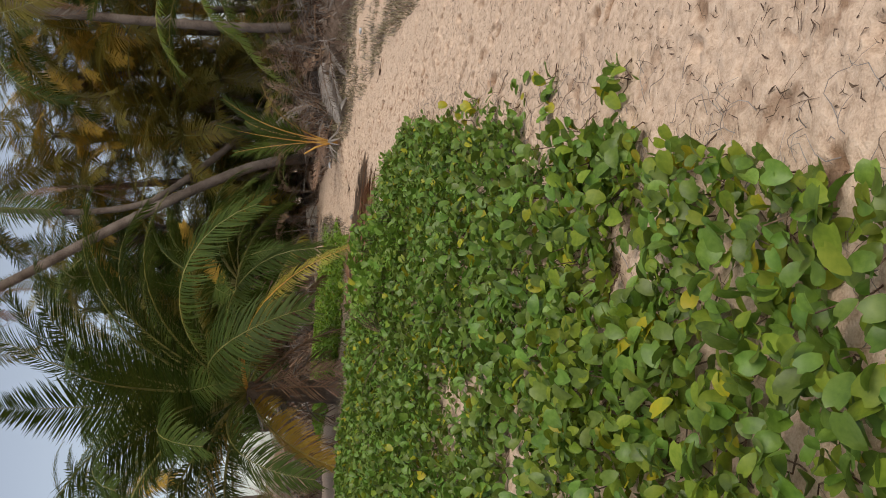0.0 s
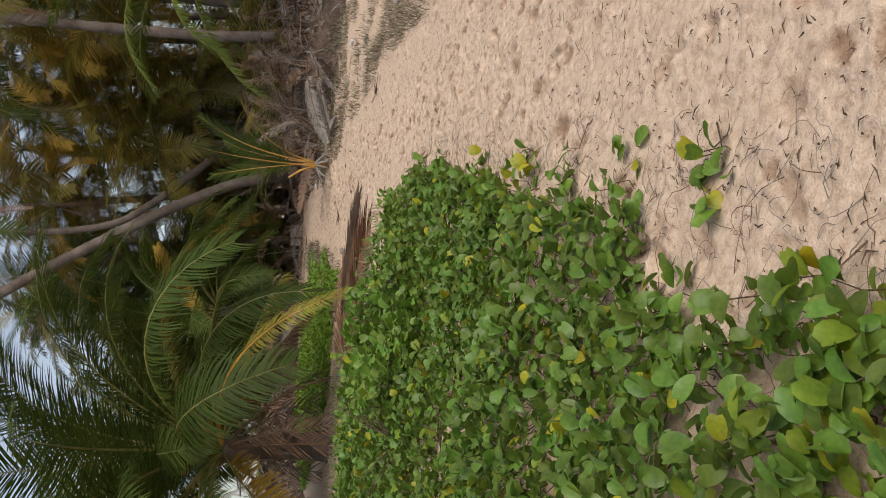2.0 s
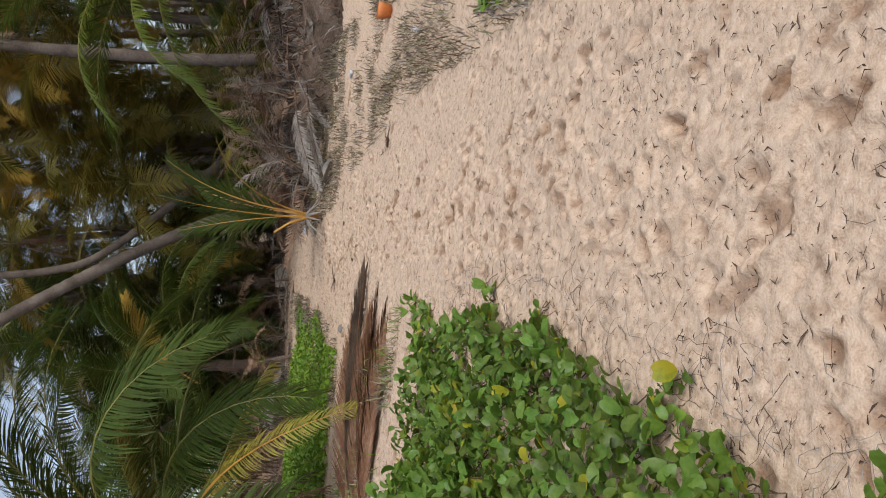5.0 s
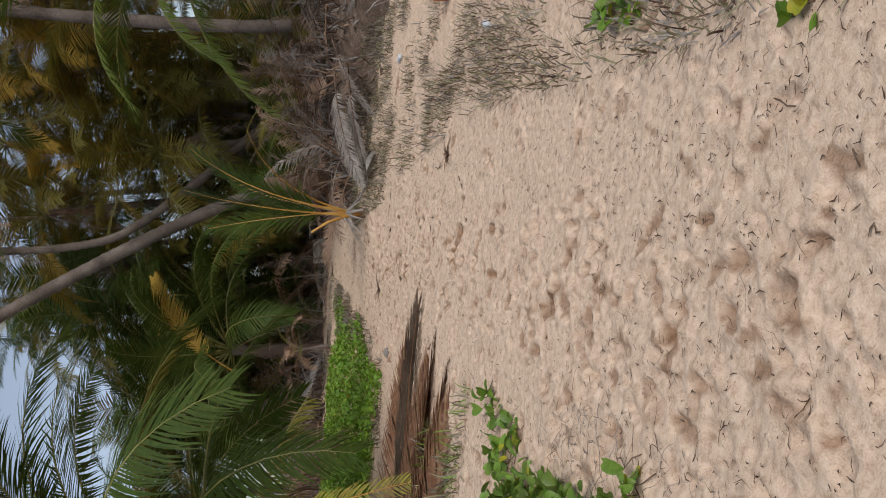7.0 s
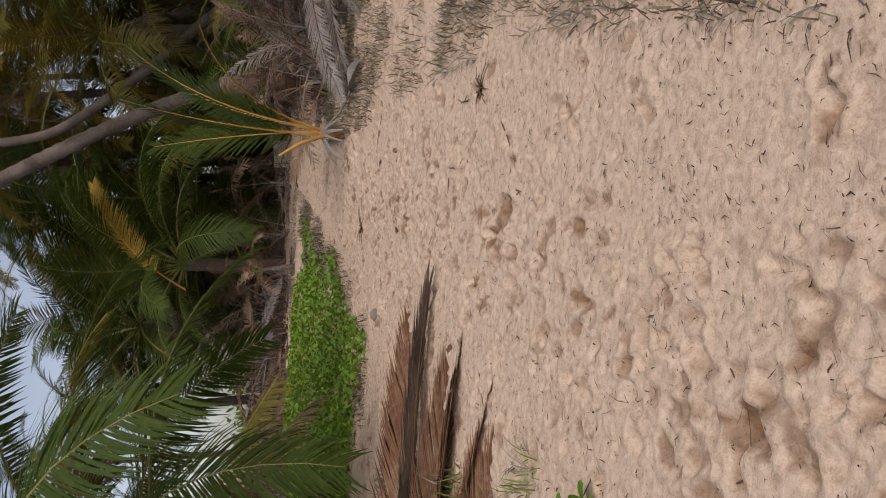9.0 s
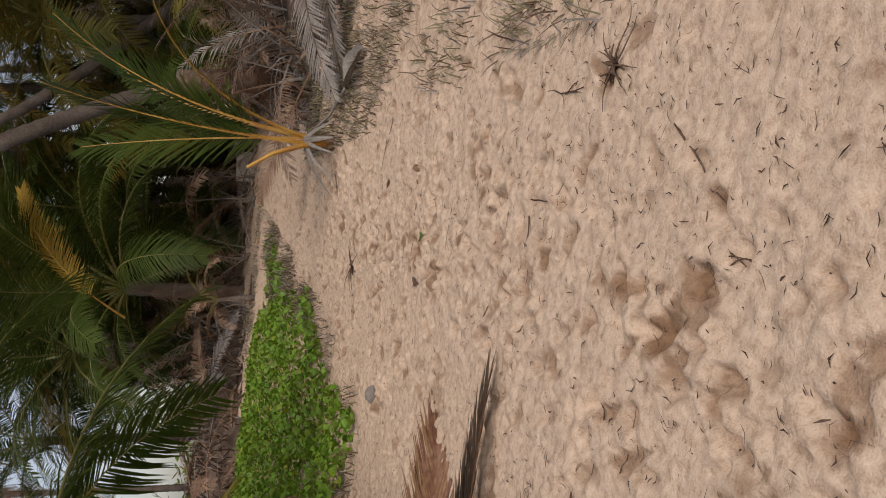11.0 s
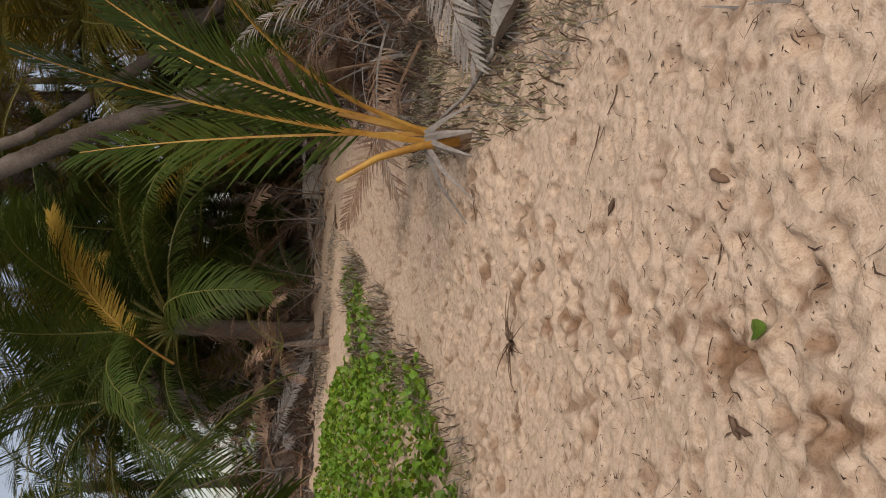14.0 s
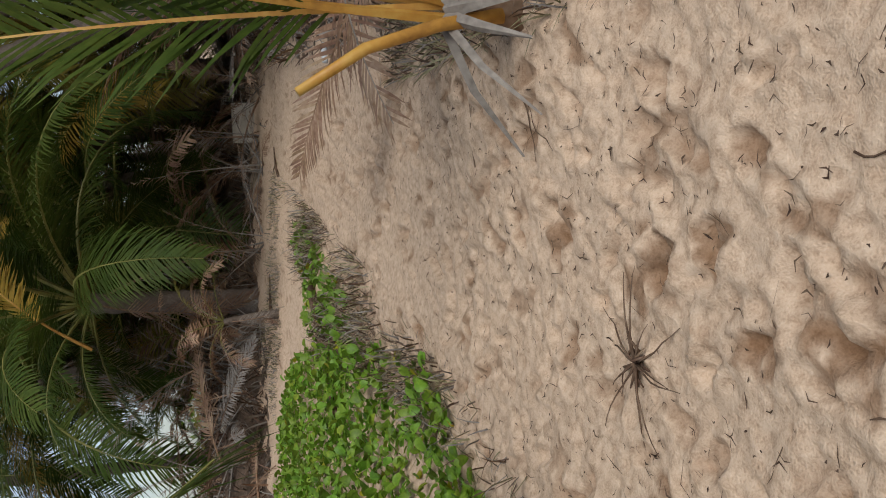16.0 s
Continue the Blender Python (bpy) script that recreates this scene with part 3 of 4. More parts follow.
# the seedling palm at the edge of the sand
def build_seedling():
    base = Vector(P(2.66, 22.85, 0.09))
    ob = thing("young_palm", "young coconut palm with orange stalks and one cut stalk", "palm tree", at=Matrix.Translation(base))
    mats, dry = [GREEN, STALK], [OLIVE, STALK]
    for i, (az, el, ln, dr, mt, hg) in enumerate(((20, 1.50, 3.0, 0.22, mats, 0.35), (-5, 1.36, 2.5, 0.95, dry, 0.5), (60, 1.30, 3.0, 0.75, mats, 0.5), (30, 1.44, 3.1, 0.5, mats, 0.5), (140, 1.53, 2.6, 0.2, mats, 0.5))):
        me = frond_mesh("seedling_frond", 40 + i, ln, 0, dr, 62, mt, leaf=0.62, hang=hg, width=0.024, ragged=0.1, stem=0.27, sweep=0.35)
        lone_frond(ob, me, (0.02 * i - 0.04, 0.015 * i, 0.05), radians(az), el, 1.0)
    s = Soup()
    pts = [Vector((-0.01, -0.05, 0.08)), Vector((-0.05, -0.08, 0.35)), Vector((-0.14, -0.12, 0.65)), Vector((-0.30, -0.16, 0.92))]
    s.tube(pts, [0.036, 0.03, 0.026, 0.02], 6)
    part("cut_stalk", s.mesh("cut_stalk", [STALK], True), ob, None, "orange cut leaf stalk")
    for a, ln, w in ((200, 0.6, 0.018), (225, 0.55, 0.016), (250, 0.3, 0.03), (320, 0.32, 0.03), (285, 0.25, 0.035)):
        s = Soup()
        d = Vector((math.cos(radians(a)), math.sin(radians(a)), 0))
        n = Vector((-d.y, d.x, 0)) * w
        s.strip([[d * 0.04 - n + Vector((0, 0, 0.3)), d * 0.06 + Vector((0, 0, 0.33)), d * 0.04 + n + Vector((0, 0, 0.3))], [d * ln * 0.55 - n * 0.8 + Vector((0, 0, 0.2)), d * ln * 0.55 + Vector((0, 0, 0.23)), d * ln * 0.55 + n * 0.8 + Vector((0, 0, 0.2))],
                 [d * ln - n * 0.2 + Vector((0, 0, 0.03)), d * ln + Vector((0, 0, 0.04)), d * ln + n * 0.2 + Vector((0, 0, 0.03))]])
        part("dry_sheath", s.mesh("dry_sheath", [GREY]), ob, None, "grey dry leaf sheath")
    s = Soup()
    s.tube([(0, 0, -0.1), (0, 0, 0.12), (0.01, 0, 0.3)], [0.09, 0.075, 0.045], 8)
    part("stem_base", s.mesh("stem_base", [BROWN], True), ob)
    return ob


build_seedling()


# ---- fallen fronds and litter ----
def fallen_pair(name, seed, length, droop, pairs, mats, **more):
    return [frond_mesh(name + "_rib", seed, length, 0.08, droop, pairs, mats, leaves=False, **more), frond_mesh(name + "_leaflets", seed, length, 0.08, droop, pairs, mats, rib=False, **more)]


FALLEN = [fallen_pair("fallen", 90 + i, 3.2, 0.25, 60, [(BROWN, GREY)[i % 2], (BROWN, TWIG)[i % 2]], leaf=0.6, hang=0.25, width=0.03, ragged=0.15, stem=0.2, sweep=0.5) for i in range(4)]
SPLIT = [fallen_pair("split", 96 + i, 3.0, 0.2, 130, [(RUST, GREY)[i], RUST], leaf=0.8, hang=0.12, width=0.026, ragged=0.1, stem=0.05, sweep=1.6 + i) for i in range(2)]


def fallen(pair, x, y, az, lift=0.05, roll=0.0, size=1.0, tip=0.0, label="dry brown fallen palm frond lying on the ground", group="fallen fronds"):
    far = 2.9 * size
    tip += math.atan2(gz(x + far * math.cos(az), y + far * math.sin(az)) - gz(x, y), far)
    ob = thing("fallen_frond", label, "palm frond", group, at=Matrix.Translation((x, y, gz(x, y) + lift)) @ Euler((roll, -tip, az)).to_matrix().to_4x4() @ Matrix.Scale(size, 4))
    part("rib", pair[0], ob)
    tagged(part("dry_foliage", pair[1], ob), kind="stuff")
    return ob


for x, y, az, roll, size in ((-0.9, 16.6, 42, 0.4, 1.0), (-0.95, 16.2, 28, -0.5, 0.95), (-1.0, 15.7, 20, 0.2, 0.88), (-0.9, 15.2, 27, -0.2, 0.9), (-1.1, 15.5, 24, 0.3, 0.95), (-1.0, 15.0, 12, -0.3, 0.8), (-0.9, 14.8, 8, 0.25, 0.75), (-1.4, 16.6, 34, 0.5, 1.05), (-1.2, 16.0, 36, -0.4, 0.95), (-0.6, 14.9, 16, 0.4, 0.62)):
    fallen(SPLIT[0 if roll > -0.35 else 1], x, y, radians(az), 0.07, roll, size, -0.03, "brown dead palm frond heaped at the edge of the vine")
r3 = random.Random(31)
k = 0
while k < 120:
    x, y = r3.uniform(-9, 13), r3.uniform(19, 42)
    w = float(wood(x, y))
    if w < 0.25 or w > 7:
        continue
    k += 1
    fallen(r3.choice(FALLEN), x, y, r3.uniform(0, 6.28), r3.uniform(0.04, 0.3), r3.uniform(-0.5, 0.5), r3.uniform(0.55, 1.0), r3.uniform(-0.15, 0.35), "dry fallen palm frond in the litter of the grove")

# ---- vines and creepers ----
def leaf_mesh(name, seed, mats, length=0.1, width=0.085, fold=0.25, notch=0.08):
    """A rounded thick leaf on +x with a raised fold along the midrib."""
    s, r = Soup(), random.Random(seed)
    rows = []
    for i, (u, w) in enumerate(((0, 0.12), (0.12, 0.55), (0.36, 0.92), (0.62, 1.0), (0.86, 0.86), (1.0, 0.5))):
        x, hw = u * length, w * width / 2
        z = 0.10 * length * math.sin(u * 3) + r.uniform(-0.02, 0.02) * length
        rows.append([Vector((x, -hw, z + fold * hw)), Vector((x - (notch * length if u == 1.0 else 0), 0, z)), Vector((x, hw, z + fold * hw))])
    s.strip(rows)
    return s.mesh(name, mats, True)


def inside(x, y, poly):
    c = False
    for i in range(len(poly)):
        (x0, y0), (x1, y1) = poly[i - 1], poly[i]
        if (y0 > y) != (y1 > y) and x < (x1 - x0) * (y - y0) / (y1 - y0) + x0:
            c = not c
    return c


def leaf_cover(name, poly, count, height, size, mats, seed, label, category, stems, tilt=0.75, yellow=0.04, near=None):
    """Low ground cover: leaves on thin stems over a patch of ground, the nearest ones as parts."""
    r, s = random.Random(seed), Soup()
    x0, x1, y0, y1 = min(p[0] for p in poly), max(p[0] for p in poly), min(p[1] for p in poly), max(p[1] for p in poly)
    ob = thing(name, label, category, at=Matrix.Translation((0, 0, 0)))
    shapes = [leaf_mesh("leaf", i, mats, notch=0.1, fold=0.15 + 0.1 * i, width=0.06 + 0.008 * i) for i in range(4)]
    yell = [leaf_mesh("leaf_yellow", 9, [LEAFY])]
    limes = [leaf_mesh("leaf_lime", 10 + i, [LIME], fold=0.2, width=0.075) for i in range(2)]
    proto = [([v.co.copy() for v in m.vertices], [tuple(p.vertices) for p in m.polygons]) for m in shapes]
    st, done, made = Soup(), 0, 0
    while done < count:
        x, y = r.uniform(x0, x1), r.uniform(y0, y1)
        if not inside(x, y, poly):
            continue
        k = 0.5 + 0.5 * float(value_noise(np.array(x), np.array(y), 0.55, 11))
        k2 = 0.5 + 0.5 * float(value_noise(np.array(x), np.array(y), 0.22, 12))
        if k * 0.6 + k2 * 0.4 < 0.3 and r.random() < 0.8:
            done += 0.2
            continue
        done += 1
        g0 = gz(x, y)
        h = height * (0.25 + 0.75 * k) * r.uniform(0.08, 1.0)
        m = Matrix.Translation((x, y, g0 + h)) @ Euler((r.gauss(0, tilt * 0.6), r.gauss(-0.35, tilt * 0.5), r.uniform(0, 6.283))).to_matrix().to_4x4() @ Matrix.Scale(size * r.uniform(0.6, 1.25), 4)
        if near and near(x, y) and made < 300:
            made += 1
            young = y < 4.2 and r.random() < 0.3
            part("leaf", r.choice(yell) if r.random() < yellow else r.choice(limes if young else shapes), ob, m)
        else:
            vs, fs = r.choice(proto)
            b = len(s.v)
            s.v.extend(m @ v for v in vs)
            s.f.extend(tuple(b + i for i in f) for f in fs)
            s.k.extend([1 if r.random() < yellow else (2 if r.random() < (0.3 if y < 4.2 else 0.06) else 0)] * len(fs))
        if r.random() < stems:
            e = Vector((x, y, g0 + h))
            st.tube([e, e + Vector((r.uniform(-0.05, 0.05), r.uniform(-0.05, 0.05), -h * 0.6)), Vector((x + r.uniform(-0.12, 0.12), y + r.uniform(-0.12, 0.12), g0 - 0.02))], [0.0025, 0.003, 0.004], 3, 0, False)
    tagged(part("foliage", s.mesh("foliage", mats + [LEAFY, LIME], True), ob), kind="stuff")
    if st.v:
        tagged(part("stem_tangle", st.mesh("stem_tangle", [TWIG]), ob), kind="stuff")
    return ob


VINE = [(0.12, 0.9), (0.2, 2.1), (0.5, 3.5), (0.58, 4.2), (0.4, 4.7), (0.72, 5.2), (0.9, 6.6), (1.12, 7.9), (1.36, 9.6), (1.42, 11.0), (1.25, 12.2), (0.9, 12.9), (0.1, 12.6), (-0.7, 13.4), (-4, 15), (-5, 8), (-3.5, 1.0)]
leaf_cover("beach_vine", VINE, 42000, 0.28, 0.8, [LEAF], 5, "dense green beach vine with thick round leaves", "shrub", 0.12, near=lambda x, y: y < 5 and x > -0.6)
for i, (x, y, w) in enumerate(((1.02, 6.5, 0.16), (1.0, 7.1, 0.13), (0.92, 5.75, 0.16), (0.86, 4.95, 0.12), (1.22, 8.4, 0.13), (0.72, 3.75, 0.14), (1.52, 10.9, 0.14), (1.15, 7.2, 0.12), (1.38, 9.9, 0.12))):
    leaf_cover("vine_sprig", [(x - w, y - w), (x + w, y - 0.7 * w), (x + 0.8 * w, y + w), (x - w, y + 0.8 * w)], 16, 0.14, 0.85, [LEAF], 200 + i, "small sprig of beach vine at the edge of the sand", "shrub", 0.6, yellow=0.12, near=lambda x, y: True)
leaf_cover("beach_vine", [(-0.9, 2.7), (0.2, 2.7), (0.42, 3.4), (0.5, 4.1), (-0.7, 4.2)], 330, 0.24, 0.85, [LEAF], 25, "thick round-leaved beach vine at the edge of the sand", "shrub", 0.3, near=lambda x, y: x > -0.1)
leaf_cover("beach_shrub", [(-0.7, 9.6), (0.15, 9.4), (0.45, 10.4), (0.3, 11.9), (-0.5, 12.1), (-0.95, 10.8)], 1300, 0.62, 1.05, [LEAF], 15, "taller green beach shrub rising out of the vine", "shrub", 0.3, yellow=0.01, near=lambda x, y: x > 0)
leaf_cover("vine_runner", [(0.85, 12.9), (1.2, 12.4), (1.36, 12.8), (1.42, 13.7), (1.25, 13.6), (1.1, 13.3)], 90, 0.16, 0.95, [LEAF], 16, "trailing end of the beach vine on bare sand", "shrub", 0.4, near=lambda x, y: True)
CREEPER = [(-1.1, 29.6), (-0.3, 28.0), (0.42, 25.7), (0.76, 24.1), (0.4, 23.2), (0.22, 22.4), (0.28, 20.6), (-0.6, 20.8), (-2.2, 20.6), (-5.5, 25.5), (-4.6, 28.5), (-2.4, 29.6)]
leaf_cover("creeper_strip", [(0.78, 29.7), (0.72, 28.0), (0.6, 26.2), (0.3, 26.3), (-0.25, 28.2), (0.45, 29.8)], 420, 0.12, 0.8, [CREEP], 19, "sparse green creeper among dry stalks", "ground cover", 0.2, near=lambda x, y: x > 0.2)
leaf_cover("creeper_patch", CREEPER, 12500, 0.17, 0.85, [CREEP], 6, "low bright green beach creeper on the sand", "ground cover", 0.0, yellow=0.015, near=lambda x, y: x > -0.9 and y < 24)
leaf_cover("creeper_sprig", [(3.62, 11.9), (4.0, 11.8), (4.1, 12.3), (3.75, 12.4)], 60, 0.1, 0.9, [CREEP], 17, "small sprig of green creeper on the sand", "ground cover", 0.3, yellow=0.1, near=lambda x, y: True)
leaf_cover("creeper_sprig", [(3.25, 9.9), (3.7, 9.8), (3.75, 10.3), (3.35, 10.4)], 60, 0.1, 0.9, [CREEP], 18, "small sprig of green creeper on the sand", "ground cover", 0.3, yellow=0.1, near=lambda x, y: True)


# ---- dry grass, stems, scraps ----
def wiggle(r, p, az, length, bend, n=7, lift=0.012, sag=0.0):
    """Points of a thin crooked stem along the ground."""
    out, x, y = [], p[0], p[1]
    for i in range(n + 1):
        out.append(Vector((x, y, gz(x, y) + lift + sag * math.sin(math.pi * i / n))))
        az += r.gauss(0, bend)
        x, y = x + math.cos(az) * length / n, y + math.sin(az) * length / n
    return out


def blades(name, poly, count, length, mats, seed, label, lean=0.7, width=0.004, keep=None, category="dry grass"):
    r, s = random.Random(seed), Soup()
    x0, x1, y0, y1 = min(p[0] for p in poly), max(p[0] for p in poly), min(p[1] for p in poly), max(p[1] for p in poly)
    while len(s.v) < count * 6:
        x, y = r.uniform(x0, x1), r.uniform(y0, y1)
        if not inside(x, y, poly) or float(value_noise(np.array(x), np.array(y), 0.5, seed)) + 0.6 * float(value_noise(np.array(x), np.array(y), 1.3, seed + 1)) + r.uniform(-0.5, 0.5) < 0.05:
            continue
        a, ln, tilt = r.uniform(0, 6.283), length * r.uniform(0.4, 1.2), lean * r.uniform(0.3, 1.5)
        p, d = Vector((x, y, gz(x, y) - 0.01)), Vector((math.cos(a) * math.sin(tilt), math.sin(a) * math.sin(tilt), abs(math.cos(tilt)) + 0.08))
        n, w = Vector((-math.sin(a), math.cos(a), 0)), width * r.uniform(0.7, 1.5)
        mid, tip = p + d * ln * 0.6, p + d * ln + Vector((math.cos(a), math.sin(a), -0.5)) * ln * 0.15
        s.strip([[p - n * w, p + n * w], [mid - n * w, mid + n * w], [tip - n * w * 0.3, tip + n * w * 0.3]], r.randrange(len(mats)))
    return tagged(new(name, s.mesh(name, mats)), label, category, kind="stuff")


blades("dry_grass", [(3.35, 9.3), (3.45, 12.5), (3.6, 15.0), (3.4, 18.0), (3.0, 20.6), (2.5, 23.4), (2.35, 25.4), (3.6, 25.6), (5.8, 22.5), (5.6, 16), (5.2, 9)], 15000, 0.16, [STRAW, GREY, TWIG, STRAW], 41, "sparse dry grey-green grass on sand", 0.9)
blades("dry_grass", [(0.95, 30.6), (0.95, 26.2), (0.7, 23.0), (0.5, 20.4), (-0.8, 20.2), (-0.7, 20.9), (0.2, 21.2), (0.3, 25), (-0.2, 27.5), (0.3, 30.6)], 3800, 0.2, [STRAW, GREY, TWIG], 42, "dry tangled stalks round the creeper", 1.1)
blades("dry_grass", [(-1.2, 14.5), (1.3, 14.2), (1.2, 15.2), (0.5, 16.0), (-0.5, 18.5), (-2.5, 19.8), (-4, 18)], 4200, 0.2, [STRAW, GREY, CREEP], 43, "dry grass and stalks behind the vine", 1.0)
blades("dry_grass", [(-5, 26.5), (-2.2, 30.9), (0.9, 31.2), (0.9, 33.5), (-1.8, 33.0), (-5.5, 28.0)], 2500, 0.12, [STRAW, GREY], 44, "thin dry grass at the back of the sand", 0.9)
litter_poly = [(2.7, 25.4), (6.5, 20.6), (14, 21), (14, 42), (-11, 44), (-11, 25), (-6.0, 25), (-3.5, 30), (1.1, 39.2), (2.4, 38), (2.6, 30)]
blades("leaf_litter", litter_poly, 30000, 0.42, [BROWN, GREY, TWIG], 45, "thick litter of dead palm leaflets and twigs", 1.35, 0.011, category="leaf litter")

r4 = random.Random(51)
s = Soup()
edge = [(0.0, 1.6), (0.35, 3.2), (0.75, 5.0), (0.95, 6.8), (1.2, 8.4), (1.45, 10.6), (1.4, 12.3)]
for i in range(750):
    u = r4.uniform(0, len(edge) - 1.001)
    j, f = int(u), u - int(u)
    x, y = edge[j][0] * (1 - f) + edge[j + 1][0] * f + r4.uniform(-0.5, 0.3), edge[j][1] * (1 - f) + edge[j + 1][1] * f + r4.uniform(-0.3, 0.3)
    pts = wiggle(r4, (x, y), r4.gauss(0.2, 1.2), r4.uniform(0.08, 0.3), 0.5, 7, 0.012, r4.uniform(0, 0.05))
    s.tube(pts, [r4.uniform(0.0010, 0.0024) * (1 - 0.08 * q) for q in range(8)], 3, 0 if i % 3 == 0 else 1, False)
tagged(new("vine_stems", s.mesh("vine_stems", [TWIG, GREY])), "tangle of thin brown dry vine stems on the sand", "vine stems", kind="stuff")

s = Soup()
for i in range(24000):
    y = 1.6 + 26 * r4.random() ** 1.15
    x = r4.uniform(-0.3, 4.8) if y > 12 else r4.uniform(0.1 + 0.1 * y, 4.6)
    if wood(x, y) > -0.1 or inside(x, y, CREEPER):
        continue
    ln, w, a = 0.006 + 0.026 * r4.random() ** 1.8, r4.uniform(0.0014, 0.0045), r4.uniform(0, 6.283)
    if r4.random() < 0.1:
        ln *= 3.0
        w *= 0.5
    p, d, n = Vector((x, y, gz(x, y) + r4.uniform(0.008, 0.03))), Vector((math.cos(a), math.sin(a), r4.uniform(-0.2, 0.2))), Vector((-math.sin(a), math.cos(a), r4.uniform(-0.3, 0.3)))
    c = r4.uniform(-0.7, 0.7) * ln
    s.strip([[p - d * ln - n * w * 0.4, p - d * ln + n * w * 0.4], [p + n * c - n * w, p + n * c + n * w], [p + d * ln - n * w * 0.3, p + d * ln + n * w * 0.3]], r4.randrange(2))
tagged(new("sand_scraps", s.mesh("sand_scraps", [DARK, TWIG])), "small dark scraps of leaf and bark strewn on sand", "plant scraps", kind="stuff")


def stick(x, y, az, length, thick=0.006, fork=True, bend=0.18, seed=0, label="thin crooked brown twig lying on the sand"):
    r, s = random.Random(seed), Soup()
    pts = wiggle(r, (x, y), radians(az), length, bend, 8, thick)
    s.tube(pts, [thick * (1 - 0.085 * i) for i in range(9)], 5)
    if fork:
        q = pts[4]
        s.tube(wiggle(r, (q.x, q.y), radians(az) + r.choice((-0.8, 0.8)), length * 0.4, bend, 5, thick), [thick * 0.6 * (1 - 0.14 * i) for i in range(6)], 4)
    return tagged(new("twig", s.mesh("twig", [TWIG], True)), label, "twig", "twigs on the sand")


for i, (x, y, az, ln) in enumerate(((2.51, 16.20, -64, 0.78), (2.98, 15.95, -126, 0.39), (3.15, 17.18, -116, 0.43), (3.19, 17.49, -109, 0.69), (2.61, 17.37, -91, 0.47), (1.97, 16.27, -91, 0.43), (1.99, 17.15, 141, 0.26),
                                    (1.79, 18.30, -75, 0.32), (3.43, 17.51, 148, 0.25), (2.32, 14.16, -102, 0.49), (2.31, 12.98, -81, 0.50), (1.37, 15.65, -108, 1.10), (3.03, 16.10, -96, 0.77), (2.52, 19.69, -122, 0.36))):
    stick(x, y, az, ln, 0.0025 + 0.004 * ln, i % 3 == 0, 0.3, seed=i)
for i, (x, y, az, ln) in enumerate(((2.39, 19.62, -168, 0.31), (2.25, 21.04, -105, 0.27), (2.78, 20.89, 160, 0.30), (2.97, 20.74, -151, 0.33), (2.33, 22.84, -150, 0.29), (1.34, 6.39, -118, 0.17),
                                    (1.21, 6.20, -82, 0.16), (1.25, 6.43, -109, 0.18), (1.47, 8.14, 141, 0.18), (0.93, 4.95, -118, 0.25))):
    stick(x, y, az, ln, 0.0025 + 0.004 * ln, i % 3 == 0, 0.3, seed=50 + i)
for i in range(46):
    y = r4.uniform(9, 24)
    stick(r4.uniform(1.7, 3.6), y, r4.uniform(0, 360), r4.uniform(0.12, 0.4), r4.uniform(0.0025, 0.005), i % 4 == 0, 0.3, 100 + i)


def root_bundle(x, y, size, count, seed, label, up=0.5):
    """A dry uprooted plant: stems that fan out from a knot."""
    r = random.Random(seed)
    base = Vector((x, y, gz(x, y)))
    ob = thing("dry_plant", label, "dead plant", at=Matrix.Translation(base))
    s = Soup()
    for i in range(14):
        a = r.uniform(0, 6.28)
        s.tube([Vector((0, 0, 0.02)), Vector((math.cos(a) * 0.04, math.sin(a) * 0.04, r.uniform(0, 0.06))), Vector((math.cos(a) * 0.09, math.sin(a) * 0.09, r.uniform(-0.02, 0.06)))], [0.01, 0.007, 0.003], 4)
    part("root_knot", s.mesh("root_knot", [TWIG], True), ob)
    for i in range(count):
        s, a, e = Soup(), 2 * math.pi * (i + r.uniform(-0.3, 0.3)) / count, r.uniform(0.05, up)
        ln, p = size * r.uniform(0.5, 1.1), Vector((0, 0, 0.03))
        pts = [p.copy()]
        for j in range(6):
            a, e = a + r.gauss(0, 0.16), e - 0.09
            p = p + Vector((math.cos(a) * math.cos(e), math.sin(a) * math.cos(e), math.sin(e))) * ln / 6
            p.z = max(p.z, 0.008)
            pts.append(p.copy())
        s.tube(pts, [0.006 * (1 - 0.13 * j) for j in range(7)], 4)
        part("stem", s.mesh("stem", [TWIG], True), ob)
    return ob


root_bundle(1.45, 21.93, 0.36, 13, 61, "dry brown uprooted plant spread on the sand")
root_bundle(-0.95, 9.7, 0.75, 46, 62, "leafless grey twiggy shrub beside the vine", 1.3)
for i in range(44):
    stick(r4.uniform(3.05, 4.1), r4.uniform(9.4, 11.8), r4.uniform(60, 300), r4.uniform(0.15, 0.5), r4.uniform(0.002, 0.004), i % 2 == 0, 0.35, 300 + i, "thin grey twig in a tangle on the sand")
root_bundle(3.27, 16.66, 0.25, 9, 63, "small dry brown root clump on the sand")


# ---- small things ----
def plain(name, label, category, s, mats, smooth=True, group=""):
    return tagged(new(name, s.mesh(name, mats, smooth)), label, category, group)


PALE = material("pale_plastic", [(0.45, 0.47, 0.5), (0.6, 0.62, 0.65), (0.7, 0.72, 0.74)], 6.0, 0.5, 0.2, 40, spec=0.4)
ORANGE = material("orange_plastic", [(0.45, 0.12, 0.03), (0.6, 0.18, 0.04), (0.65, 0.24, 0.08)], 5.0, 0.45, 0.1, 40, spec=0.4)
WALL = material("pale_render", [(0.42, 0.38, 0.32), (0.55, 0.5, 0.43), (0.62, 0.58, 0.5)], 4.0, 0.9, 0.4, 30, spec=0.1)

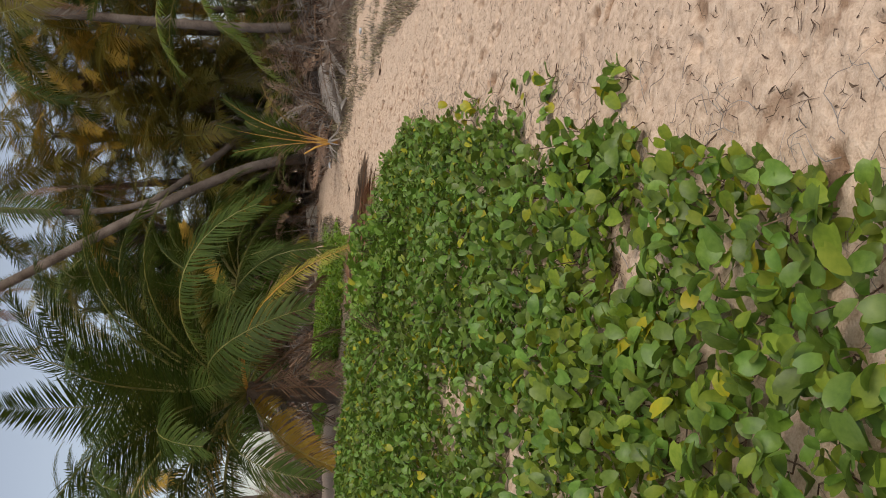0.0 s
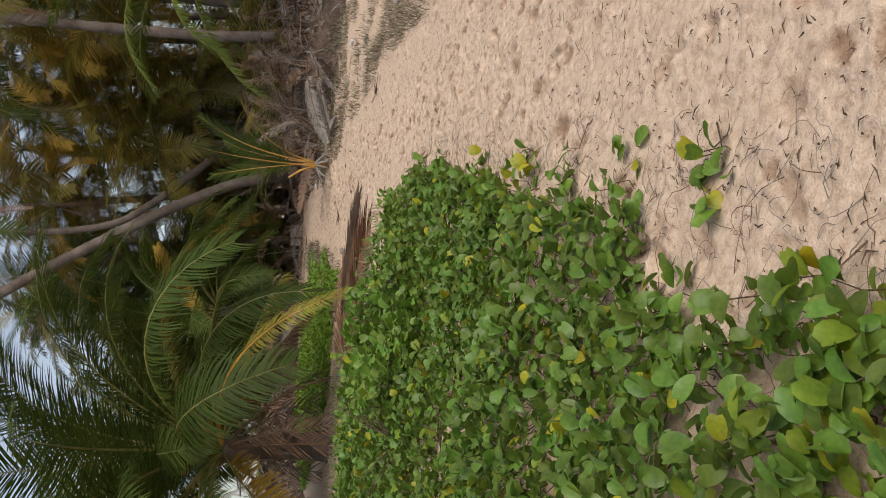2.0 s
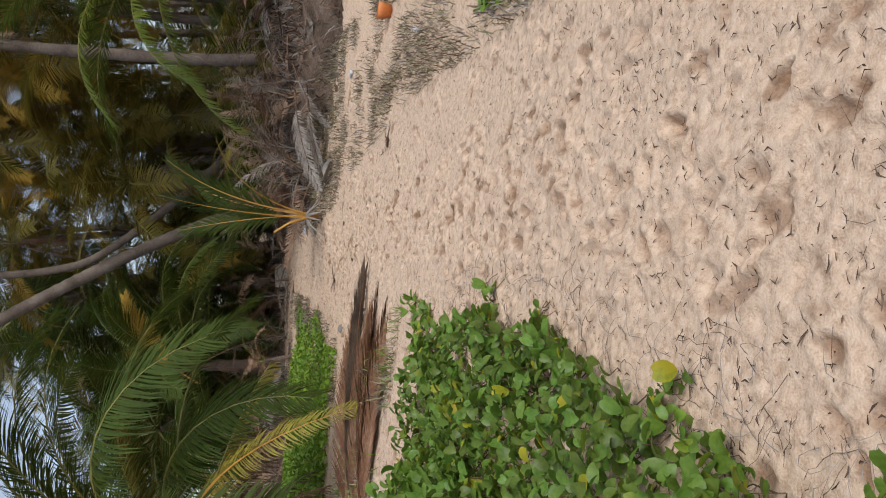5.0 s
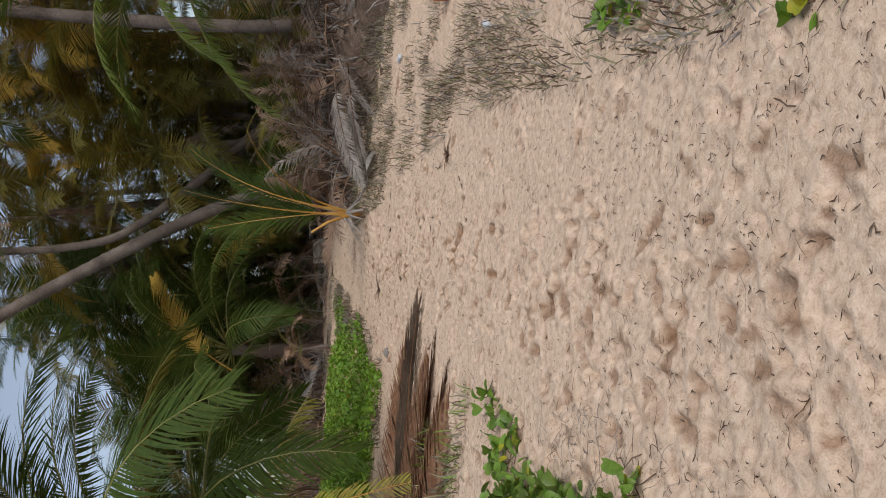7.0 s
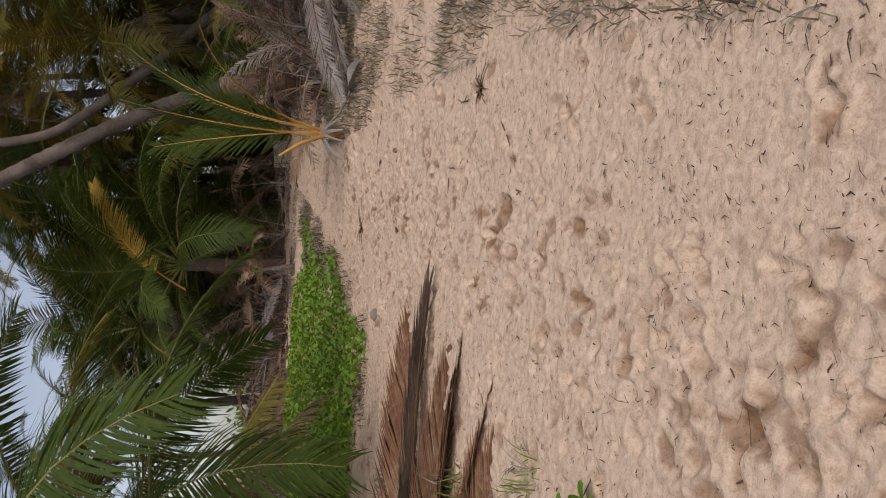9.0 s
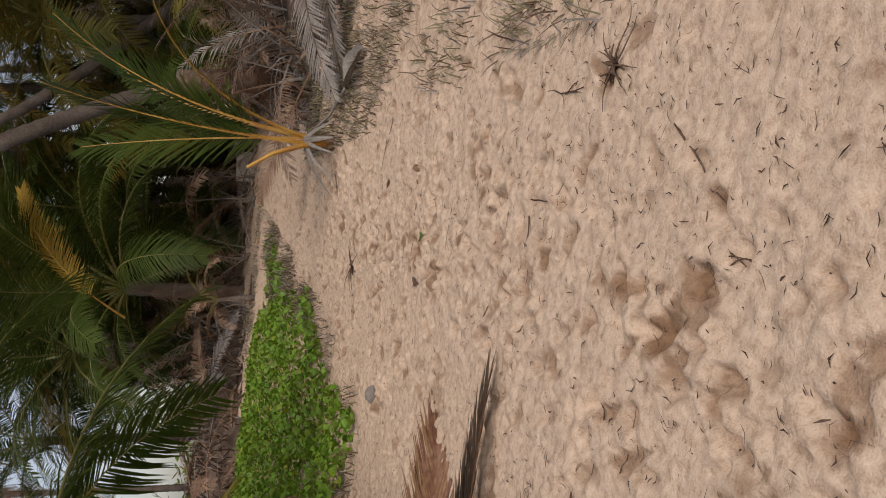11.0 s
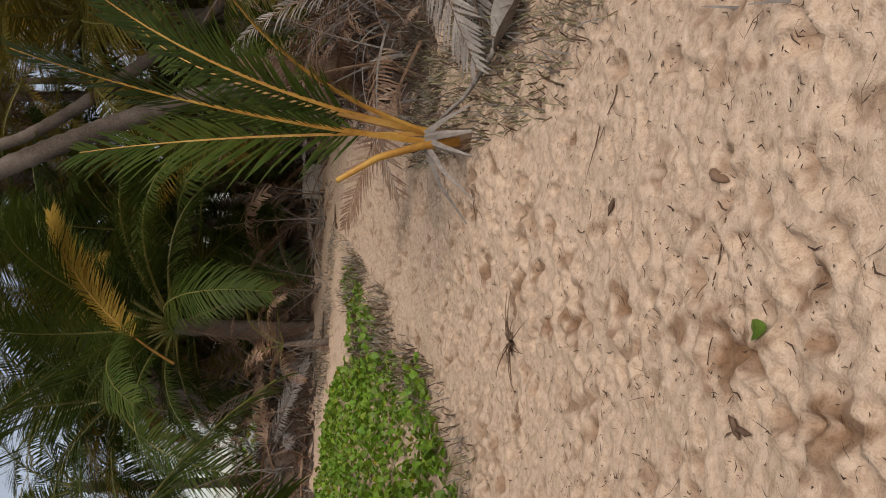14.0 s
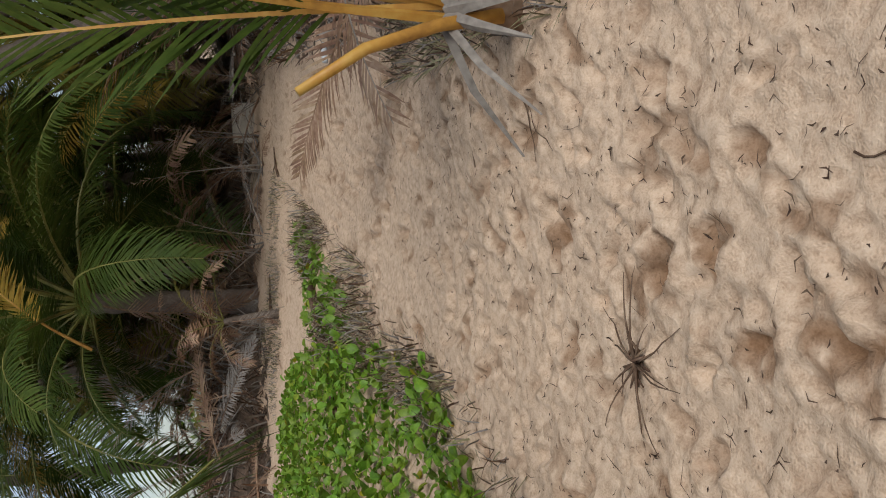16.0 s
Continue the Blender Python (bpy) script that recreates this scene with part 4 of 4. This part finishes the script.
# grey flower sheath beside the seedling, on a bent stalk
s = Soup()
pts = [Vector((2.8, 22.9, gz(2.8, 22.9) + 0.2)), Vector((2.95, 22.75, gz(2.95, 22.75) + 0.1)), Vector((3.1, 22.6, gz(3.1, 22.6) + 0.07)), Vector((3.25, 22.45, gz(3.25, 22.45) + 0.06))]
s.tube(pts, [0.013, 0.015, 0.016, 0.022], 6)
rows = []
for i in range(7):
    t = i / 6
    c = Vector((3.25 + 0.4 * t, 22.45 - 0.4 * t, 0))
    c.z = gz(c.x, c.y) + 0.05
    w = 0.02 + 0.1 * math.sin(math.pi * min(1, t * 1.1) * 0.9)
    n = Vector((0.77, 0.64, 0))
    rows.append([c + n * w * f + Vector((0, 0, 0.9 * w * f * f)) for f in (-1, -0.5, 0, 0.5, 1)])
s.strip(rows)
plain("palm_sheath", "grey woody palm flower sheath with a pale bent stalk", "palm sheath", s, [GREY])

# stump in the litter
s = Soup()
s.tube([(3.45, 29.0, gz(3.45, 29) - 0.1), (3.42, 29.0, 1.0), (3.34, 29.02, 1.95)], [0.26, 0.2, 0.19], 12)
plain("palm_stump", "dark weathered palm stump in the leaf litter", "tree stump", s, [TWIG])


def box(s, cx, cy, cz, lx, ly, lz, az=0.0, bev=0.02):
    """A block with chamfered upright and top edges."""
    m = Matrix.Translation((cx, cy, cz)) @ Euler((0, 0, az)).to_matrix().to_4x4()
    ring = lambda k, z: [m @ Vector((sx * (lx / 2 - (k if d else 0)) , sy * (ly / 2 - (0 if d else k)), z)) for sx, sy, d in ((-1, -1, 1), (1, -1, 1), (1, -1, 0), (1, 1, 0), (1, 1, 1), (-1, 1, 1), (-1, 1, 0), (-1, -1, 0))]
    b = len(s.v)
    for k, z in ((bev, 0), (bev, lz - bev), (2 * bev, lz)):
        s.v.extend(ring(k, z))
    for i in range(2):
        for j in range(8):
            s.f.append((b + i * 8 + j, b + i * 8 + (j + 1) % 8, b + i * 8 + 8 + (j + 1) % 8, b + i * 8 + 8 + j))
            s.k.append(0)
    s.f.append(tuple(b + 16 + j for j in range(8)))
    s.k.append(0)


s = Soup()
box(s, 1.35, 38.2, gz(1.35, 38.2) - 0.02, 0.8, 0.35, 0.45, 0.1)
plain("concrete_block", "pale weathered concrete block standing in the litter", "concrete block", s, [WALL], False)
s = Soup()
s.tube([(5.14, 17.5, gz(5.14, 17.5) - 0.01), (5.15, 17.5, gz(5.14, 17.5) + 0.12), (5.16, 17.5, gz(5.14, 17.5) + 0.18)], [0.09, 0.11, 0.12], 14)
plain("plastic_tub", "small orange plastic tub among dry grass", "tub", s, [ORANGE])


def bottle(x, y, az, label):
    s, z = Soup(), gz(x, y) + 0.035
    d = Vector((math.cos(az), math.sin(az), 0.0))
    p = Vector((x, y, z))
    s.tube([p + d * u for u in (0, 0.015, 0.14, 0.175, 0.19, 0.21)], [0.028, 0.034, 0.034, 0.016, 0.014, 0.014], 10)
    return plain("plastic_bottle", label, "bottle", s, [PALE])


bottle(4.87, 20.1, 1.9, "pale crumpled plastic bottle lying in dry grass")
bottle(4.34, 15.4, 1.2, "pale plastic bottle lying in dry grass")
bottle(2.5, 28.3, 0.4, "pale bluish plastic bottle on litter")

# coconut husk, a fallen leaf, a pebble, dark pods
s = Soup()
c = Vector((2.61, 19.69, gz(2.61, 19.69) + 0.015))
s.tube([c + Vector((0.02 * u, 0.075 * u, 0.012 * math.cos(3 * u))) for u in (-0.8, -0.65, -0.4, 0, 0.4, 0.65, 0.8)], [0.004, 0.014, 0.019, 0.022, 0.018, 0.013, 0.003], 7)
plain("coconut_husk", "reddish brown torn coconut husk on the sand", "coconut husk", s, [BROWN])
lf = leaf_mesh("sand_leaf", 77, [LEAF], 0.11, 0.07, 0.2)
ob = tagged(new("fallen_leaf", lf), "dark green fallen leaf lying on the sand", "leaf")
ob.matrix_basis = Matrix.Translation((2.16, 19.23, gz(2.16, 19.23) + 0.03)) @ Euler((0.15, 0.1, 2.0)).to_matrix().to_4x4()
for i, (x, y) in enumerate(((1.76, 19.31), (1.8, 19.25), (2.45, 20.6))):
    s = Soup()
    p, a = Vector((x, y, gz(x, y) + 0.015)), 0.8 + i
    d = Vector((math.cos(a), math.sin(a), 0.1))
    s.tube([p, p + d * 0.03, p + d * 0.06 + Vector((0.01, 0, 0)), p + d * 0.09], [0.004, 0.012, 0.012, 0.003], 6)
    plain("seed_pod", "small dark curled seed pod on the sand", "seed pod", s, [TWIG], group="seed pods")
s = Soup()
p = Vector((0.67, 20.16, gz(0.67, 20.16)))
s.tube([p + Vector((0, 0, -0.02)), p + Vector((0, 0, 0.03)), p + Vector((0.01, 0, 0.07)), p + Vector((0.01, 0, 0.085))], [0.06, 0.08, 0.055, 0.02], 9)
plain("stone", "small grey stone at the edge of the sand", "stone", s, [GREY])

# weathered driftwood through the creeper
for x, y, az, ln, th in ((0.25, 28.2, -112, 2.0, 0.05), (0.12, 27.6, -118, 1.5, 0.035), (-1.15, 32.0, 60, 0.9, 0.03), (0.9, 32.6, 75, 0.9, 0.025)):
    stick(x, y, az, ln, th, True, 0.08, int(ln * 100), "grey weathered driftwood branch on the ground")

# ---- water and far shore ----
WATER = material("sea", [(0.25, 0.30, 0.32), (0.33, 0.38, 0.40), (0.4, 0.45, 0.47)], 0.05, 0.15, 0.3, 0.8, spec=0.5, dist=0.1)
sea = mesh_of("water", [(-1500, 61, -1.2), (1500, 61, -1.2), (1500, 1500, -1.2), (-1500, 1500, -1.2)], [(0, 1, 2, 3)], [WATER])
tagged(new("water", sea), "pale calm water beyond the grove", "sea", kind="structure")
s, rs = Soup(), random.Random(81)
rows = []
for i in range(60):
    x = -120 + 4 * i
    w = 0.6 * math.sin(i * 0.7) + rs.uniform(-0.3, 0.3)
    rows.append([(x, 92 + w, -1.4), (x, 95 + w, -0.6), (x, 99, 0.3), (x, 130, 0.9), (x, 135, -1.6)])
s.strip(rows)
tagged(new("far_shore", s.mesh("far_shore", [SAND], True)), "low sandy far shore beyond the water", "shore", kind="structure")
s = Soup()
for i in range(2600):
    x, y = rs.uniform(-95, 60), rs.uniform(99, 122)
    top = 1.2 + 2.8 * (0.5 + 0.5 * float(value_noise(np.array(x), np.array(y), 6.0, 31)))
    c = Vector((x, y, 0.4 + rs.uniform(0.0, top)))
    for j in range(3):
        a, e = rs.uniform(0, 6.28), rs.uniform(-0.4, 1.1)
        d = Vector((math.cos(a) * math.cos(e), math.sin(a) * math.cos(e), math.sin(e))) * rs.uniform(0.5, 1.2)
        n = Vector((-math.sin(a), math.cos(a), 0.3)) * rs.uniform(0.1, 0.3)
        s.strip([[c - n * 0.4, c + n * 0.4], [c + d * 0.5 - n, c + d * 0.5 + n], [c + d - n * 0.2, c + d + n * 0.2]], rs.randrange(2))
tagged(new("far_shrubs", s.mesh("far_shrubs", [CREEP, OLIVE])), "yellow-green scrub along the far shore", "scrub", kind="stuff")
